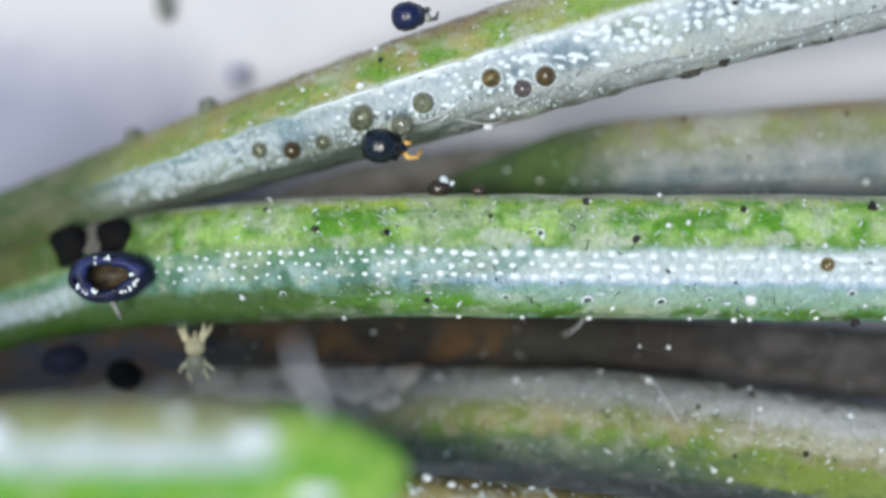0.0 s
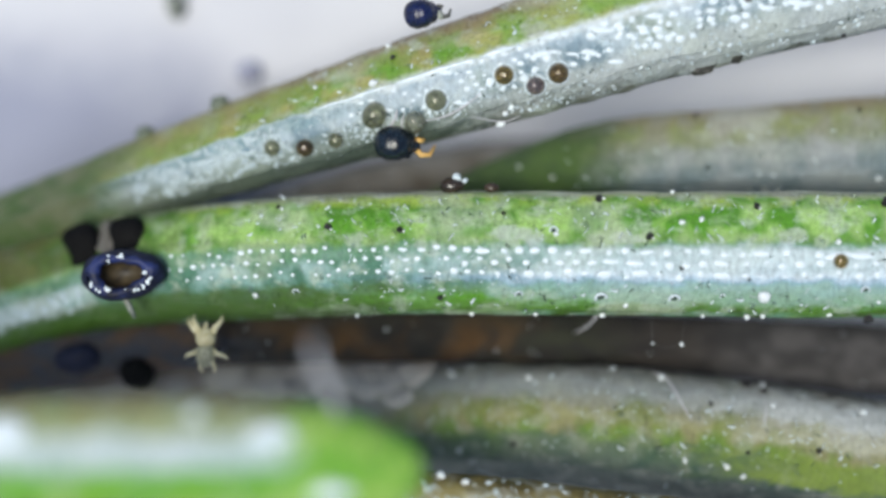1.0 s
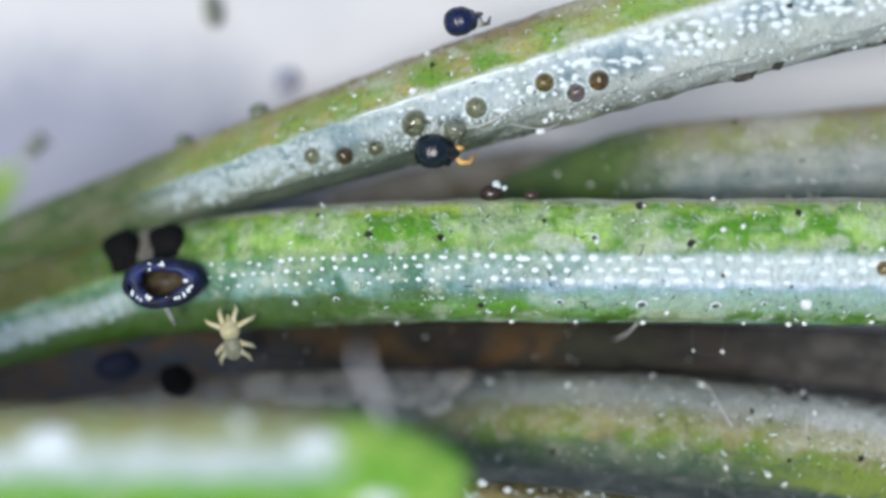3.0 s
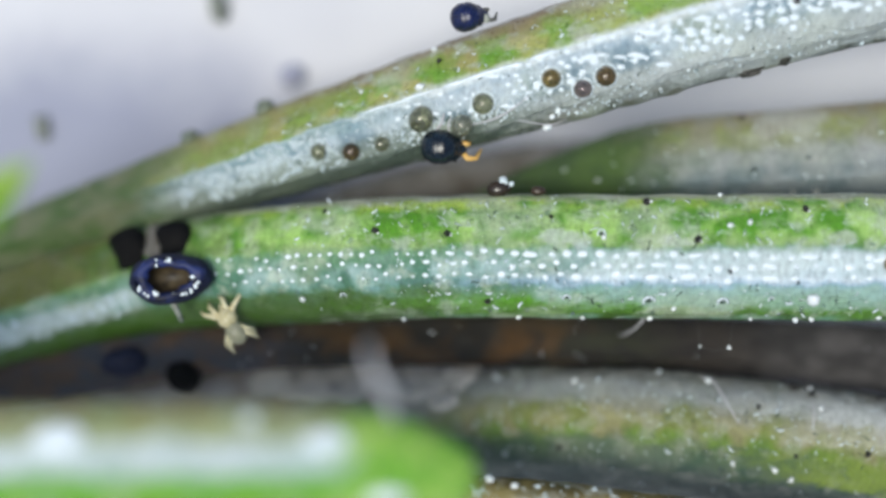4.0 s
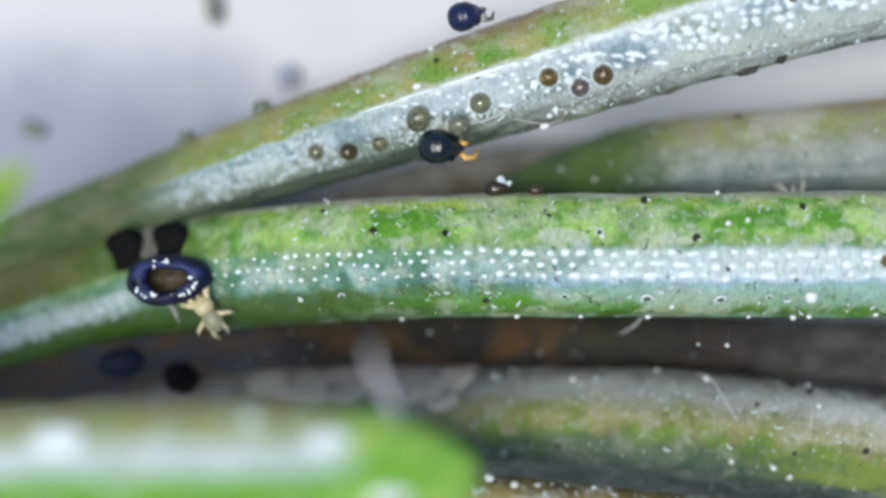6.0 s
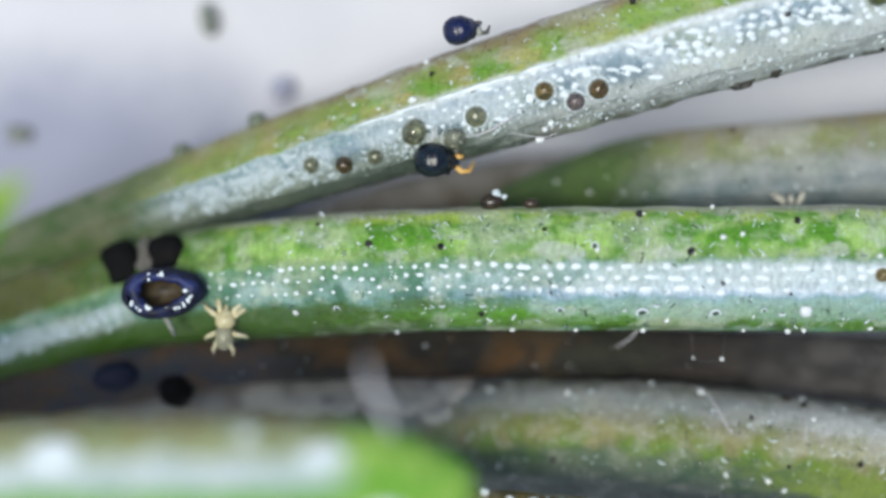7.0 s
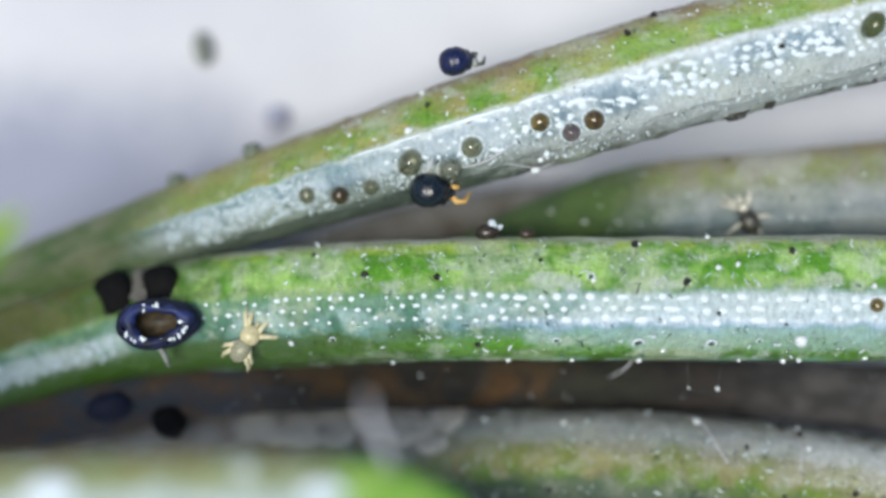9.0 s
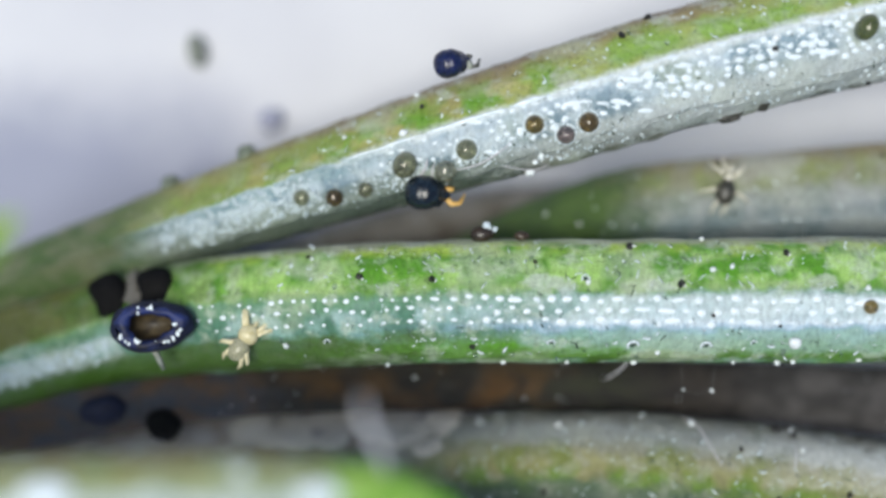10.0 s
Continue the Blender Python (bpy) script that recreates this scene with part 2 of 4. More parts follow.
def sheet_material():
    """Matt paper, faintly clouded, with shade at the left painted in as a blue-grey blotch."""
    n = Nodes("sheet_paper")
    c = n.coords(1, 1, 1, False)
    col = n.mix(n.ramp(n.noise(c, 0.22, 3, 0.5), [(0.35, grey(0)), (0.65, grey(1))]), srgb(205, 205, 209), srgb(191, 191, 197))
    # ellipse of blue-grey that puts the shade beside the needles into the colour
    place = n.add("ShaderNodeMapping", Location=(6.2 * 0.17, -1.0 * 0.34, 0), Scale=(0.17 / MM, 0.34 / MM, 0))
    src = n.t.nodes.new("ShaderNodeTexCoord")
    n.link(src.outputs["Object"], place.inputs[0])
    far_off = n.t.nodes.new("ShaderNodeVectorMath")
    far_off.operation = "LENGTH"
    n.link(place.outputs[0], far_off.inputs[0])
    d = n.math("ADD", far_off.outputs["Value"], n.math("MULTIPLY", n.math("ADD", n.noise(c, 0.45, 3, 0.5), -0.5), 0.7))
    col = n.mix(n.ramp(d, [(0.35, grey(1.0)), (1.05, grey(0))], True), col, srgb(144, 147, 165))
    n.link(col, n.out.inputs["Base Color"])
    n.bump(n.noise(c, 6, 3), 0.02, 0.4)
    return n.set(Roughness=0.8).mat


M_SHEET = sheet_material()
M_WAX = plain("wax", srgb(226, 233, 236), srgb(206, 219, 225), 0.22, 12, 0.004)
M_BLOOM = plain("wax_crystals", srgb(214, 224, 228), srgb(190, 206, 212), 0.3, 12, 0)
M_HAZE = plain("wax_haze", srgb(202, 212, 213), srgb(178, 192, 196), 0.35, 12, 0)
M_DROP = plain("wax_bead", srgb(242, 245, 245), srgb(228, 236, 236), 0.1, 6, 0.004, Transmission_Weight=0.15)
M_MATTE = plain("matte_black", srgb(7, 7, 8), srgb(14, 13, 13), 0.7, 8, 0.02, Specular_IOR_Level=0.15)
M_FLECK = plain("dark_fleck", srgb(50, 76, 60), srgb(28, 46, 40), 0.5, 10, 0)
M_BROWN = plain("brown_shell", srgb(60, 48, 36), srgb(30, 27, 25), 0.25, 6, 0.006)
M_SOOT = plain("soot", srgb(16, 16, 16), srgb(34, 30, 28), 0.35, 20, 0.01)
M_BLACK = plain("black_shell", srgb(12, 18, 26), srgb(22, 34, 44), 0.22, 10, 0.006)
M_BLUE = plain("blue_black_shell", srgb(12, 18, 48), srgb(22, 32, 74), 0.3, 10, 0.006)
M_NIGHT = plain("night_blue_shell", srgb(14, 18, 38), srgb(26, 32, 56), 0.6, 8, 0.02, Specular_IOR_Level=0.25)
M_LIP = plain("bloomed_lip", srgb(11, 14, 30), srgb(38, 50, 100), 0.5, 4.5, 0.03, Specular_IOR_Level=0.3)
M_CAVITY = plain("cavity", srgb(96, 84, 62), srgb(34, 28, 22), 0.5, 5, 0.01)
M_DUST = plain("grey_dust", srgb(132, 126, 116), srgb(94, 90, 82), 0.7, 6, 0.01)
M_ASH = plain("ash_skin", srgb(150, 154, 144), srgb(120, 124, 116), 0.55, 8, 0.006)
M_CLEAR = plain("clear_resin", srgb(236, 244, 240), srgb(220, 234, 230), 0.06, 6, 0, Transmission_Weight=0.95, IOR=1.45)
M_AMBER = plain("amber_egg", srgb(170, 140, 70), srgb(122, 98, 48), 0.12, 6, 0, Transmission_Weight=0.88, IOR=1.42, Coat_Weight=0.6)
M_OLIVEEGG = plain("olive_egg", srgb(180, 176, 140), srgb(136, 134, 100), 0.16, 6, 0, Transmission_Weight=0.88, IOR=1.42, Coat_Weight=0.6)
M_MOSSEGG = plain("moss_egg", srgb(84, 90, 44), srgb(50, 58, 34), 0.2, 6, 0, Coat_Weight=0.5)
M_MAUVEEGG = plain("mauve_egg", srgb(172, 152, 150), srgb(140, 118, 112), 0.16, 6, 0, Transmission_Weight=0.88, IOR=1.42, Coat_Weight=0.6)
M_PALEEGG = plain("pale_egg", srgb(206, 204, 184), srgb(180, 178, 156), 0.16, 6, 0, Transmission_Weight=0.88, IOR=1.42, Coat_Weight=0.6)
M_DARKEGG = plain("dark_egg", srgb(146, 114, 58), srgb(90, 68, 36), 0.14, 6, 0, Transmission_Weight=0.88, IOR=1.42, Coat_Weight=0.6)
M_YELLOW = plain("pale_yellow_skin", srgb(218, 208, 172), srgb(196, 184, 136), 0.35, 14, 0.004, Transmission_Weight=0.1)
M_REAR = plain("grey_yellow_skin", srgb(196, 192, 164), srgb(172, 170, 138), 0.3, 14, 0.004, Transmission_Weight=0.4)
M_LEG = plain("pale_leg", srgb(220, 212, 178), srgb(200, 188, 144), 0.35, 14, 0)
M_IVORY = plain("ivory_leg", srgb(226, 222, 206), srgb(206, 200, 180), 0.35, 14, 0)
M_DARKBODY = plain("dark_grey_skin", srgb(64, 62, 52), srgb(44, 44, 40), 0.35, 10, 0.006)
M_ORANGE = plain("orange_leg", srgb(220, 180, 104), srgb(204, 158, 84), 0.35, 14, 0)
M_LILAC = plain("lilac_grey_skin", srgb(154, 156, 174), srgb(136, 138, 158), 0.6, 8, 0.006)
M_SAGE = plain("sage_skin", srgb(110, 118, 98), srgb(84, 94, 80), 0.5, 8, 0.006)
M_SAGEGREY = plain("olive_grey_skin", srgb(130, 134, 124), srgb(104, 110, 102), 0.5, 8, 0.006)
M_SMOKE = plain("grey_brown_skin", srgb(92, 92, 86), srgb(70, 70, 66), 0.5, 8, 0.006)


# ---- building helpers ----
def mesh_of(name, verts, faces, material, smooth=True):
    me = bpy.data.meshes.new(name)
    me.from_pydata([(x * MM, y * MM, z * MM) for x, y, z in verts], [], faces)
    me.materials.append(material)
    if smooth:
        me.polygons.foreach_set("use_smooth", [True] * len(me.polygons))
    me.update()
    return me


def thing(name, x, y, z, label, category, group="", turn=0.0):
    e = new(name)
    e.empty_display_size = 0.2 * MM
    e.matrix_world = pose(x * MM, y * MM, z * MM, 0, 0, turn)
    return tagged(e, label, category, group)


def part(name, me, parent, m=None, label=""):
    o = new(name, me)
    o.parent = parent
    if m is not None:
        o.matrix_basis = m
    return tagged(o, label)


def at(x, y, z, rx=0, ry=0, rz=0, sx=1, sy=None, sz=None):
    sy = sx if sy is None else sy
    sz = sx if sz is None else sz
    return pose(x * MM, y * MM, z * MM, rx, ry, rz) @ Matrix.Diagonal((sx, sy, sz, 1))


def ball(name, a, b, c, material, seg=20, rings=12, rough=0.0, taper=0.0, seams=0, seed=1, square=1.0):
    """An egg-shaped body with half-lengths a, b, c; taper thins its front, seams groove it across."""
    rng = random.Random(seed)
    ph = [rng.uniform(0, 6.28) for _ in range(6)]
    verts, faces = [], []
    for i in range(rings + 1):
        th = math.pi * i / rings
        for j in range(seg):
            f = 2 * math.pi * j / seg
            x, r = -math.cos(th), math.sin(th)
            k = (1 - taper * x) * (1 + rough * (math.sin(3 * f + ph[0] + 2 * x) + math.sin(5 * x + ph[1] + f)) * 0.5)
            if seams:
                k *= 1 - 0.045 * (0.5 + 0.5 * math.cos(x * math.pi * seams)) ** 6
            xx, cy, cz = (math.copysign(abs(q) ** square, q) for q in (x, math.cos(f), math.sin(f)))
            r2 = r ** square
            verts.append((a * xx, b * r2 * cy * k, c * r2 * cz * k))
    for i in range(rings):
        for j in range(seg):
            q = (i * seg + j, i * seg + (j + 1) % seg, (i + 1) * seg + (j + 1) % seg, (i + 1) * seg + j)
            faces.append(q)
    return mesh_of(name, verts, faces, material)


def tube(name, pts, radii, material, seg=8):
    """A bent, tapered limb through pts."""
    pts = [Vector(p) for p in pts]
    verts, faces = [], []
    for i, p in enumerate(pts):
        d = (pts[min(i + 1, len(pts) - 1)] - pts[max(i - 1, 0)]).normalized()
        s = d.cross(Vector((0.13, 0.2, 1))).normalized()
        u = s.cross(d)
        for j in range(seg):
            f = 2 * math.pi * j / seg
            verts.append(tuple(p + (s * math.cos(f) + u * math.sin(f)) * radii[i]))
    for i in range(len(pts) - 1):
        for j in range(seg):
            faces.append((i * seg + j, i * seg + (j + 1) % seg, (i + 1) * seg + (j + 1) % seg, (i + 1) * seg + j))
    faces.append(tuple(range(seg - 1, -1, -1)))
    faces.append(tuple(range((len(pts) - 1) * seg, len(pts) * seg)))
    return mesh_of(name, verts, faces, material)


def smooth_line(pts, n):
    """n points on a Catmull-Rom curve through pts (any number of columns)."""
    p = np.array(pts, float)
    p = np.vstack([2 * p[0] - p[1], p, 2 * p[-1] - p[-2]])
    k = len(pts) - 1
    out = []
    for u in np.linspace(0, k - 1e-6, n):
        i, f = int(u), u - int(u)
        a, b, c, d = p[i:i + 4]
        out.append(0.5 * (2 * b + (c - a) * f + (2 * a - 5 * b + 4 * c - d) * f ** 2 + (3 * b - a - 3 * c + d) * f ** 3))
    return np.array(out)


def rounded(poly, times=3):
    p = np.array(poly, float)
    for _ in range(times):
        q = np.roll(p, -1, axis=0)
        p = np.stack([0.75 * p + 0.25 * q, 0.25 * p + 0.75 * q], 1).reshape(-1, 2)
    p[:, 0] /= np.abs(p[:, 0]).max()
    return p


class Needle:
    """A pine needle: a smooth spine with half-widths, and a faceted, rounded section (across, height) in half-widths."""

    def __init__(self, spine, section, material, label, n=240, uneven=0.012, seed=3):
        s = smooth_line(spine, n)
        self.c, self.w = s[:, :3], np.maximum(s[:, 3], 0.004)
        t = np.gradient(self.c, axis=0)
        t /= np.linalg.norm(t, axis=1)[:, None]
        b = np.stack([-t[:, 1], t[:, 0], 0 * t[:, 0]], 1)
        self.b = b / np.linalg.norm(b, axis=1)[:, None]
        self.n = np.cross(t, self.b)
        self.s = np.concatenate([[0], np.cumsum(np.linalg.norm(np.diff(self.c, axis=0), axis=1))])
        sec = rounded(section)
        top, low = int(sec[:, 0].argmax()), int(sec[:, 0].argmin())
        roll = np.roll(sec, -top, axis=0)
        m = (low - top) % len(sec)
        chain = roll[:m + 1][::-1]
        self.chain = chain[np.argsort(chain[:, 0])]
        rng = np.random.RandomState(seed)
        k = len(roll)
        bumps = rng.normal(0, 1, (n, k))
        for _ in range(2):
            bumps = (bumps + np.roll(bumps, 1, 0) + np.roll(bumps, -1, 0) + np.roll(bumps, 1, 1) + np.roll(bumps, -1, 1)) / 3.2
        fac = 1 + uneven * bumps
        v = self.c[:, None] + (self.b[:, None] * (roll[None, :, :1]) + self.n[:, None] * roll[None, :, 1:]) * (self.w[:, None] * fac)[:, :, None]
        verts = v.reshape(-1, 3)
        faces = [(i * k + j, (i + 1) * k + j, (i + 1) * k + (j + 1) % k, i * k + (j + 1) % k) for i in range(n - 1) for j in range(k)]
        faces += [tuple(range(k)), tuple(range((n - 1) * k + k - 1, (n - 1) * k - 1, -1))]
        self.ob = thing("pine_needle", 0, 0, 0, label, "pine needle", "pine needles")
        me = mesh_of("blade", [tuple(q) for q in verts], faces, material)
        uv = me.uv_layers.new(name="UVMap")
        idx = np.zeros(len(me.loops), int)
        me.loops.foreach_get("vertex_index", idx)
        data = np.stack([self.c[idx // k, 0], roll[idx % k, 0]], 1)
        uv.data.foreach_set("uv", data.astype(np.float32).ravel())
        part("blade", me, self.ob)

    def rest(self, x, y):
        """The point of the upper surface over (x, y), and its normal."""
        tx, ty = x, y
        for _ in range(5):
            i = self.index(tx)
            for _ in range(4):
                k = min(max(int(round(i)), 1), len(self.w) - 2)
                i = self.index(tx - self.b[k, 0] * np.dot((tx - self.c[k, 0], ty - self.c[k, 1]), self.b[k, :2]))
            k = int(round(i))
            c = np.array([np.interp(i, np.arange(len(self.w)), self.c[:, q]) for q in (0, 1)])
            v = float(np.clip(np.dot((tx - c[0], ty - c[1]), self.b[k, :2]) / self.w[k], -0.97, 0.97))
            p, nn = self.spot(i, v)
            tx, ty = tx + 0.8 * (x - p.x), ty + 0.8 * (y - p.y)
        return p, nn

    def spot(self, i, v):
        """The surface at the (broken) station i, v half-widths from the middle."""
        k = min(int(i), len(self.w) - 2)
        f = i - k
        c, bb, nv = (q[k] * (1 - f) + q[k + 1] * f for q in (self.c, self.b, self.n))
        w = self.w[k] * (1 - f) + self.w[k + 1] * f
        h = np.interp([v - 0.04, v, v + 0.04], self.chain[:, 0], self.chain[:, 1])
        nn = nv - bb * (h[2] - h[0]) / 0.08
        return Vector(c + w * (bb * v + nv * h[1])), Vector(nn / np.linalg.norm(nn))

    def index(self, x):
        return float(np.interp(x, self.c[:, 0], np.arange(len(self.w))))


def standing(p, normal, sx=1.0, sy=None, sz=None, turn=0.0, lift=0.0):
    """A pose at p (mm) with z along normal."""
    q = Vector((0, 0, 1)).rotation_difference(normal).to_matrix().to_4x4()
    p = p + normal * lift
    sy = sx if sy is None else sy
    sz = sx if sz is None else sz
    return Matrix.Translation(p * MM) @ q @ pose(0, 0, 0, 0, 0, turn) @ Matrix.Diagonal((sx, sy, sz, 1))


# ---- the sheet underneath, sagging gently to the right ----
def floor_z(x):
    return -3.15 - 0.5 * math.tanh((x + 1.0) / 4.0)


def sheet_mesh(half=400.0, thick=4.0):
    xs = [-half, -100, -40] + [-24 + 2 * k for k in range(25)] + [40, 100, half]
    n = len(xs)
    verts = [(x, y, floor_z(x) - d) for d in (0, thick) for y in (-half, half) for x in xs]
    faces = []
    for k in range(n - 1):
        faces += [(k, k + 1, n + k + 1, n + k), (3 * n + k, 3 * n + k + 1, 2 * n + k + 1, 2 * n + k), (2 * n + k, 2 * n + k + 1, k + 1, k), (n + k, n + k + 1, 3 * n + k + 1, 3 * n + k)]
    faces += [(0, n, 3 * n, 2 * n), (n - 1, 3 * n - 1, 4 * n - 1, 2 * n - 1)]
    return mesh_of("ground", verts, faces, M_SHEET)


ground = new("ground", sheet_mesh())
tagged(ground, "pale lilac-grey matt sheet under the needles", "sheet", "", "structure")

# ---- the needles ----
SEC_MAIN = [(1.02, 0.02), (0.9, 0.42), (0.3, 0.78), (-0.35, 0.76), (-0.86, 0.42), (-1.02, 0.0), (-0.85, -0.25), (0.0, -0.4), (0.85, -0.25)]
SEC_RIDGE = [(1.02, 0.0), (0.6, 0.5), (0.12, 0.86), (0.02, 0.86), (-0.66, 0.62), (-0.74, 0.55), (-1.02, 0.08), (-0.8, -0.45), (0.0, -0.7), (0.8, -0.45)]
SEC_LOW = [(1.02, 0.1), (0.7, 0.6), (0.2, 0.72), (-0.4, 0.6), (-0.5, 0.52), (-1.02, -0.05), (-0.7, -0.5), (0.0, -0.7), (0.8, -0.45)]
SEC_OVAL = [(1.0, 0.0), (0.75, 0.55), (0.0, 0.78), (-0.75, 0.55), (-1.0, 0.0), (-0.75, -0.5), (0.0, -0.7), (0.75, -0.5)]

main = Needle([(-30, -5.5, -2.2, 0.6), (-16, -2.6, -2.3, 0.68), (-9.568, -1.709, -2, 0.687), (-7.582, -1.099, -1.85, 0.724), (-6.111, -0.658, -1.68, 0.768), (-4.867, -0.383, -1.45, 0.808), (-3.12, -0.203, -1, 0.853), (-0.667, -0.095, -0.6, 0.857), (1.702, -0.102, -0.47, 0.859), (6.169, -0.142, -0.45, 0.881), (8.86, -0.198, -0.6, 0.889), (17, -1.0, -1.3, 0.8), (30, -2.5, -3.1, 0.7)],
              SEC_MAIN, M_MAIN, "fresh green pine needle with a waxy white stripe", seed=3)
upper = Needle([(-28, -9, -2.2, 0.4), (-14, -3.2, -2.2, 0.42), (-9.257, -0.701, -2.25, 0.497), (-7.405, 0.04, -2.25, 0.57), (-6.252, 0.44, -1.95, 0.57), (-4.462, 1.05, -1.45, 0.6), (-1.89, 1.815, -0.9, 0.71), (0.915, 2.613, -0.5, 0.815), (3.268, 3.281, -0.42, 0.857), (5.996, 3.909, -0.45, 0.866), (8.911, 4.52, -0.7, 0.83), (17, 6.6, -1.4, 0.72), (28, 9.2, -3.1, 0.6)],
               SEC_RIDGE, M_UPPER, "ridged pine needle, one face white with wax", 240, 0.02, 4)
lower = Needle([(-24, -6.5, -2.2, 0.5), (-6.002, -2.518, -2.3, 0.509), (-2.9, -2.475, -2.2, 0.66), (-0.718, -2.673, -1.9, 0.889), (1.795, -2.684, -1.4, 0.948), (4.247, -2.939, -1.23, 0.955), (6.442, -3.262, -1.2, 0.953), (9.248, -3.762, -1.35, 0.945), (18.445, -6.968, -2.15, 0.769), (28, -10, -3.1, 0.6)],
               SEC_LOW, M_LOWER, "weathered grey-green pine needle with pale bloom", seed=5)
bottom = Needle([(-13.609, -6.318, -0.9, 0.583), (-3.73, -3.73, -0.1, 0.732), (-0.634, -3.794, 0.25, 0.785), (1.635, -4.018, 0.2, 0.787), (5.518, -4.694, -0.1, 0.771), (11.867, -7.12, -1.4, 0.692), (24, -11, -3.1, 0.6)],
                SEC_OVAL, M_STRAW, "yellowed pine needle with pale wax crumbs", seed=6)
far = Needle([(-1.25, 0.356, -2.2, 0.139), (-0.38, 0.54, -2.1, 0.264), (0.647, 0.845, -1.85, 0.455), (2.235, 1.185, -1.6, 0.655), (4.3, 1.325, -1.45, 0.717), (6.515, 1.438, -1.4, 0.765), (9.326, 1.554, -1.5, 0.769), (18, 1.9, -3.1, 0.7), (28, 2.2, -3.1, 0.6)],
             SEC_LOW, M_FAR, "dull olive and grey pine needle lying deeper", seed=7)
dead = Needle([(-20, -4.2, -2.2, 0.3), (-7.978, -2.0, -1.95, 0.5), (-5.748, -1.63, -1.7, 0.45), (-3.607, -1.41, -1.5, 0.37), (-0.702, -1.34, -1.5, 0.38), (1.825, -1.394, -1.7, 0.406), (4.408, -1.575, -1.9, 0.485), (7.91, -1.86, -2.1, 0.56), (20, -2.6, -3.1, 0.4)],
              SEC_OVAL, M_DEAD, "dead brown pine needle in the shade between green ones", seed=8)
# added needle shape: stands for the shade in the gap between needles
deep = Needle([(-9, -1.1, -2.6, 0.22), (-4, 0.2, -2.72, 0.3), (-2, 0.78, -2.75, 0.38), (-0.5, 1.08, -2.85, 0.42), (0.9, 1.32, -3.0, 0.38), (2.3, 1.45, -3.15, 0.24), (3.1, 1.5, -3.25, 0.05)],
              SEC_OVAL, M_GREY, "grey-brown needle shape added for the shade in the gap", 160, 0.02, 12)
near = Needle([(-34, -3.4, -2.2, 0.6), (-21.871, -2.883, -0.5, 0.676), (-11.523, -2.497, 2, 0.711), (-7.423, -2.71, 2.4, 0.884), (-5.022, -2.614, 2.7, 0.897), (-3.079, -2.582, 2.8, 0.89), (-1.934, -2.582, 2.8, 0.84), (-1.17, -2.569, 2.8, 0.687), (-0.662, -2.519, 2.8, 0.419), (-0.458, -2.493, 2.8, 0.229), (-0.394, -2.487, 2.8, 0.064)],
              SEC_OVAL, M_NEAR, "bright green pine needle with a blunt tip", seed=9)
side = Needle([(-20.18, -7.92, -2.2, 0.36), (-11.744, -2.811, 0.6, 0.365), (-7.214, -0.671, 2.9, 0.341), (-6.148, 0.178, 3.3, 0.331), (-5.678, 0.585, 3.4, 0.274), (-5.404, 0.84, 3.4, 0.142), (-5.216, 0.999, 3.4, 0.022)],
              SEC_OVAL, M_TIP, "tip of a lime green pine needle", seed=10)


# ---- wax plugs: the white dots in rows along the needles ----
def dome(name, material, seg=8):
    verts = [(math.cos(2 * math.pi * j / seg), math.sin(2 * math.pi * j / seg), -0.15) for j in range(seg)]
    verts += [(0.72 * math.cos(2 * math.pi * (j + 0.5) / seg), 0.72 * math.sin(2 * math.pi * (j + 0.5) / seg), 0.5) for j in range(seg)]
    verts.append((0, 0, 0.75))
    faces = []
    for j in range(seg):
        k = (j + 1) % seg
        faces += [(j, k, seg + j), (k, seg + k, seg + j), (seg + j, seg + k, 2 * seg)]
    return mesh_of(name, verts, faces, material)


DOME = dome("wax_plug", M_WAX)


def plug_rows(needle, x0, x1, rows, step, size, keep, jitter, seed, bars=0.0, spread=0.2):
    """Rows of wax plugs along a needle; towards x1 they grow, and some run together into bars."""
    rng = random.Random(seed)
    for v_left, v_right in rows:
        x = x0 + rng.uniform(0, step)
        while x < x1:
            f = min(1.0, max(0.0, (x + 1.5) / 3.0))
            long = 1.0
            g = min(1.0, max(0.0, (x + 4.0) / 6.0))
            v = v_left + (v_right - v_left) * g
            if rng.random() < keep(x):
                p, nn = needle.spot(needle.index(x), v + rng.gauss(0, jitter))
                r = size * rng.uniform(0.7, 1.15) * (0.72 + 0.5 * f)
                if rng.random() < bars * f:
                    long = rng.uniform(1.6, 2.6)
                part("wax_plug", DOME, needle.ob, standing(p, nn, r * long * rng.uniform(0.95, 1.45), r * rng.uniform(0.75, 1.05), r * 0.45, rng.gauss(0, 6)))
            x += step * rng.uniform(0.8, 1.2) * (0.85 + spread * f) + (long - 1) * size * 1.2


plug_rows(main, -3.9, 6.6, ((0.15, 0.02), (-0.03, -0.14), (-0.24, -0.32)), 0.19, 0.045, lambda x: 0.94, 0.022, 11, 0.24, 0.4)
plug_rows(upper, -1.4, 6.6, ((0.05, 0.05), (-0.06, -0.06), (-0.17, -0.17), (-0.28, -0.28), (-0.39, -0.39), (-0.5, -0.5)), 0.155, 0.042, lambda x: 0.4 if x < 0.4 else 0.8, 0.035, 12, 0.2)


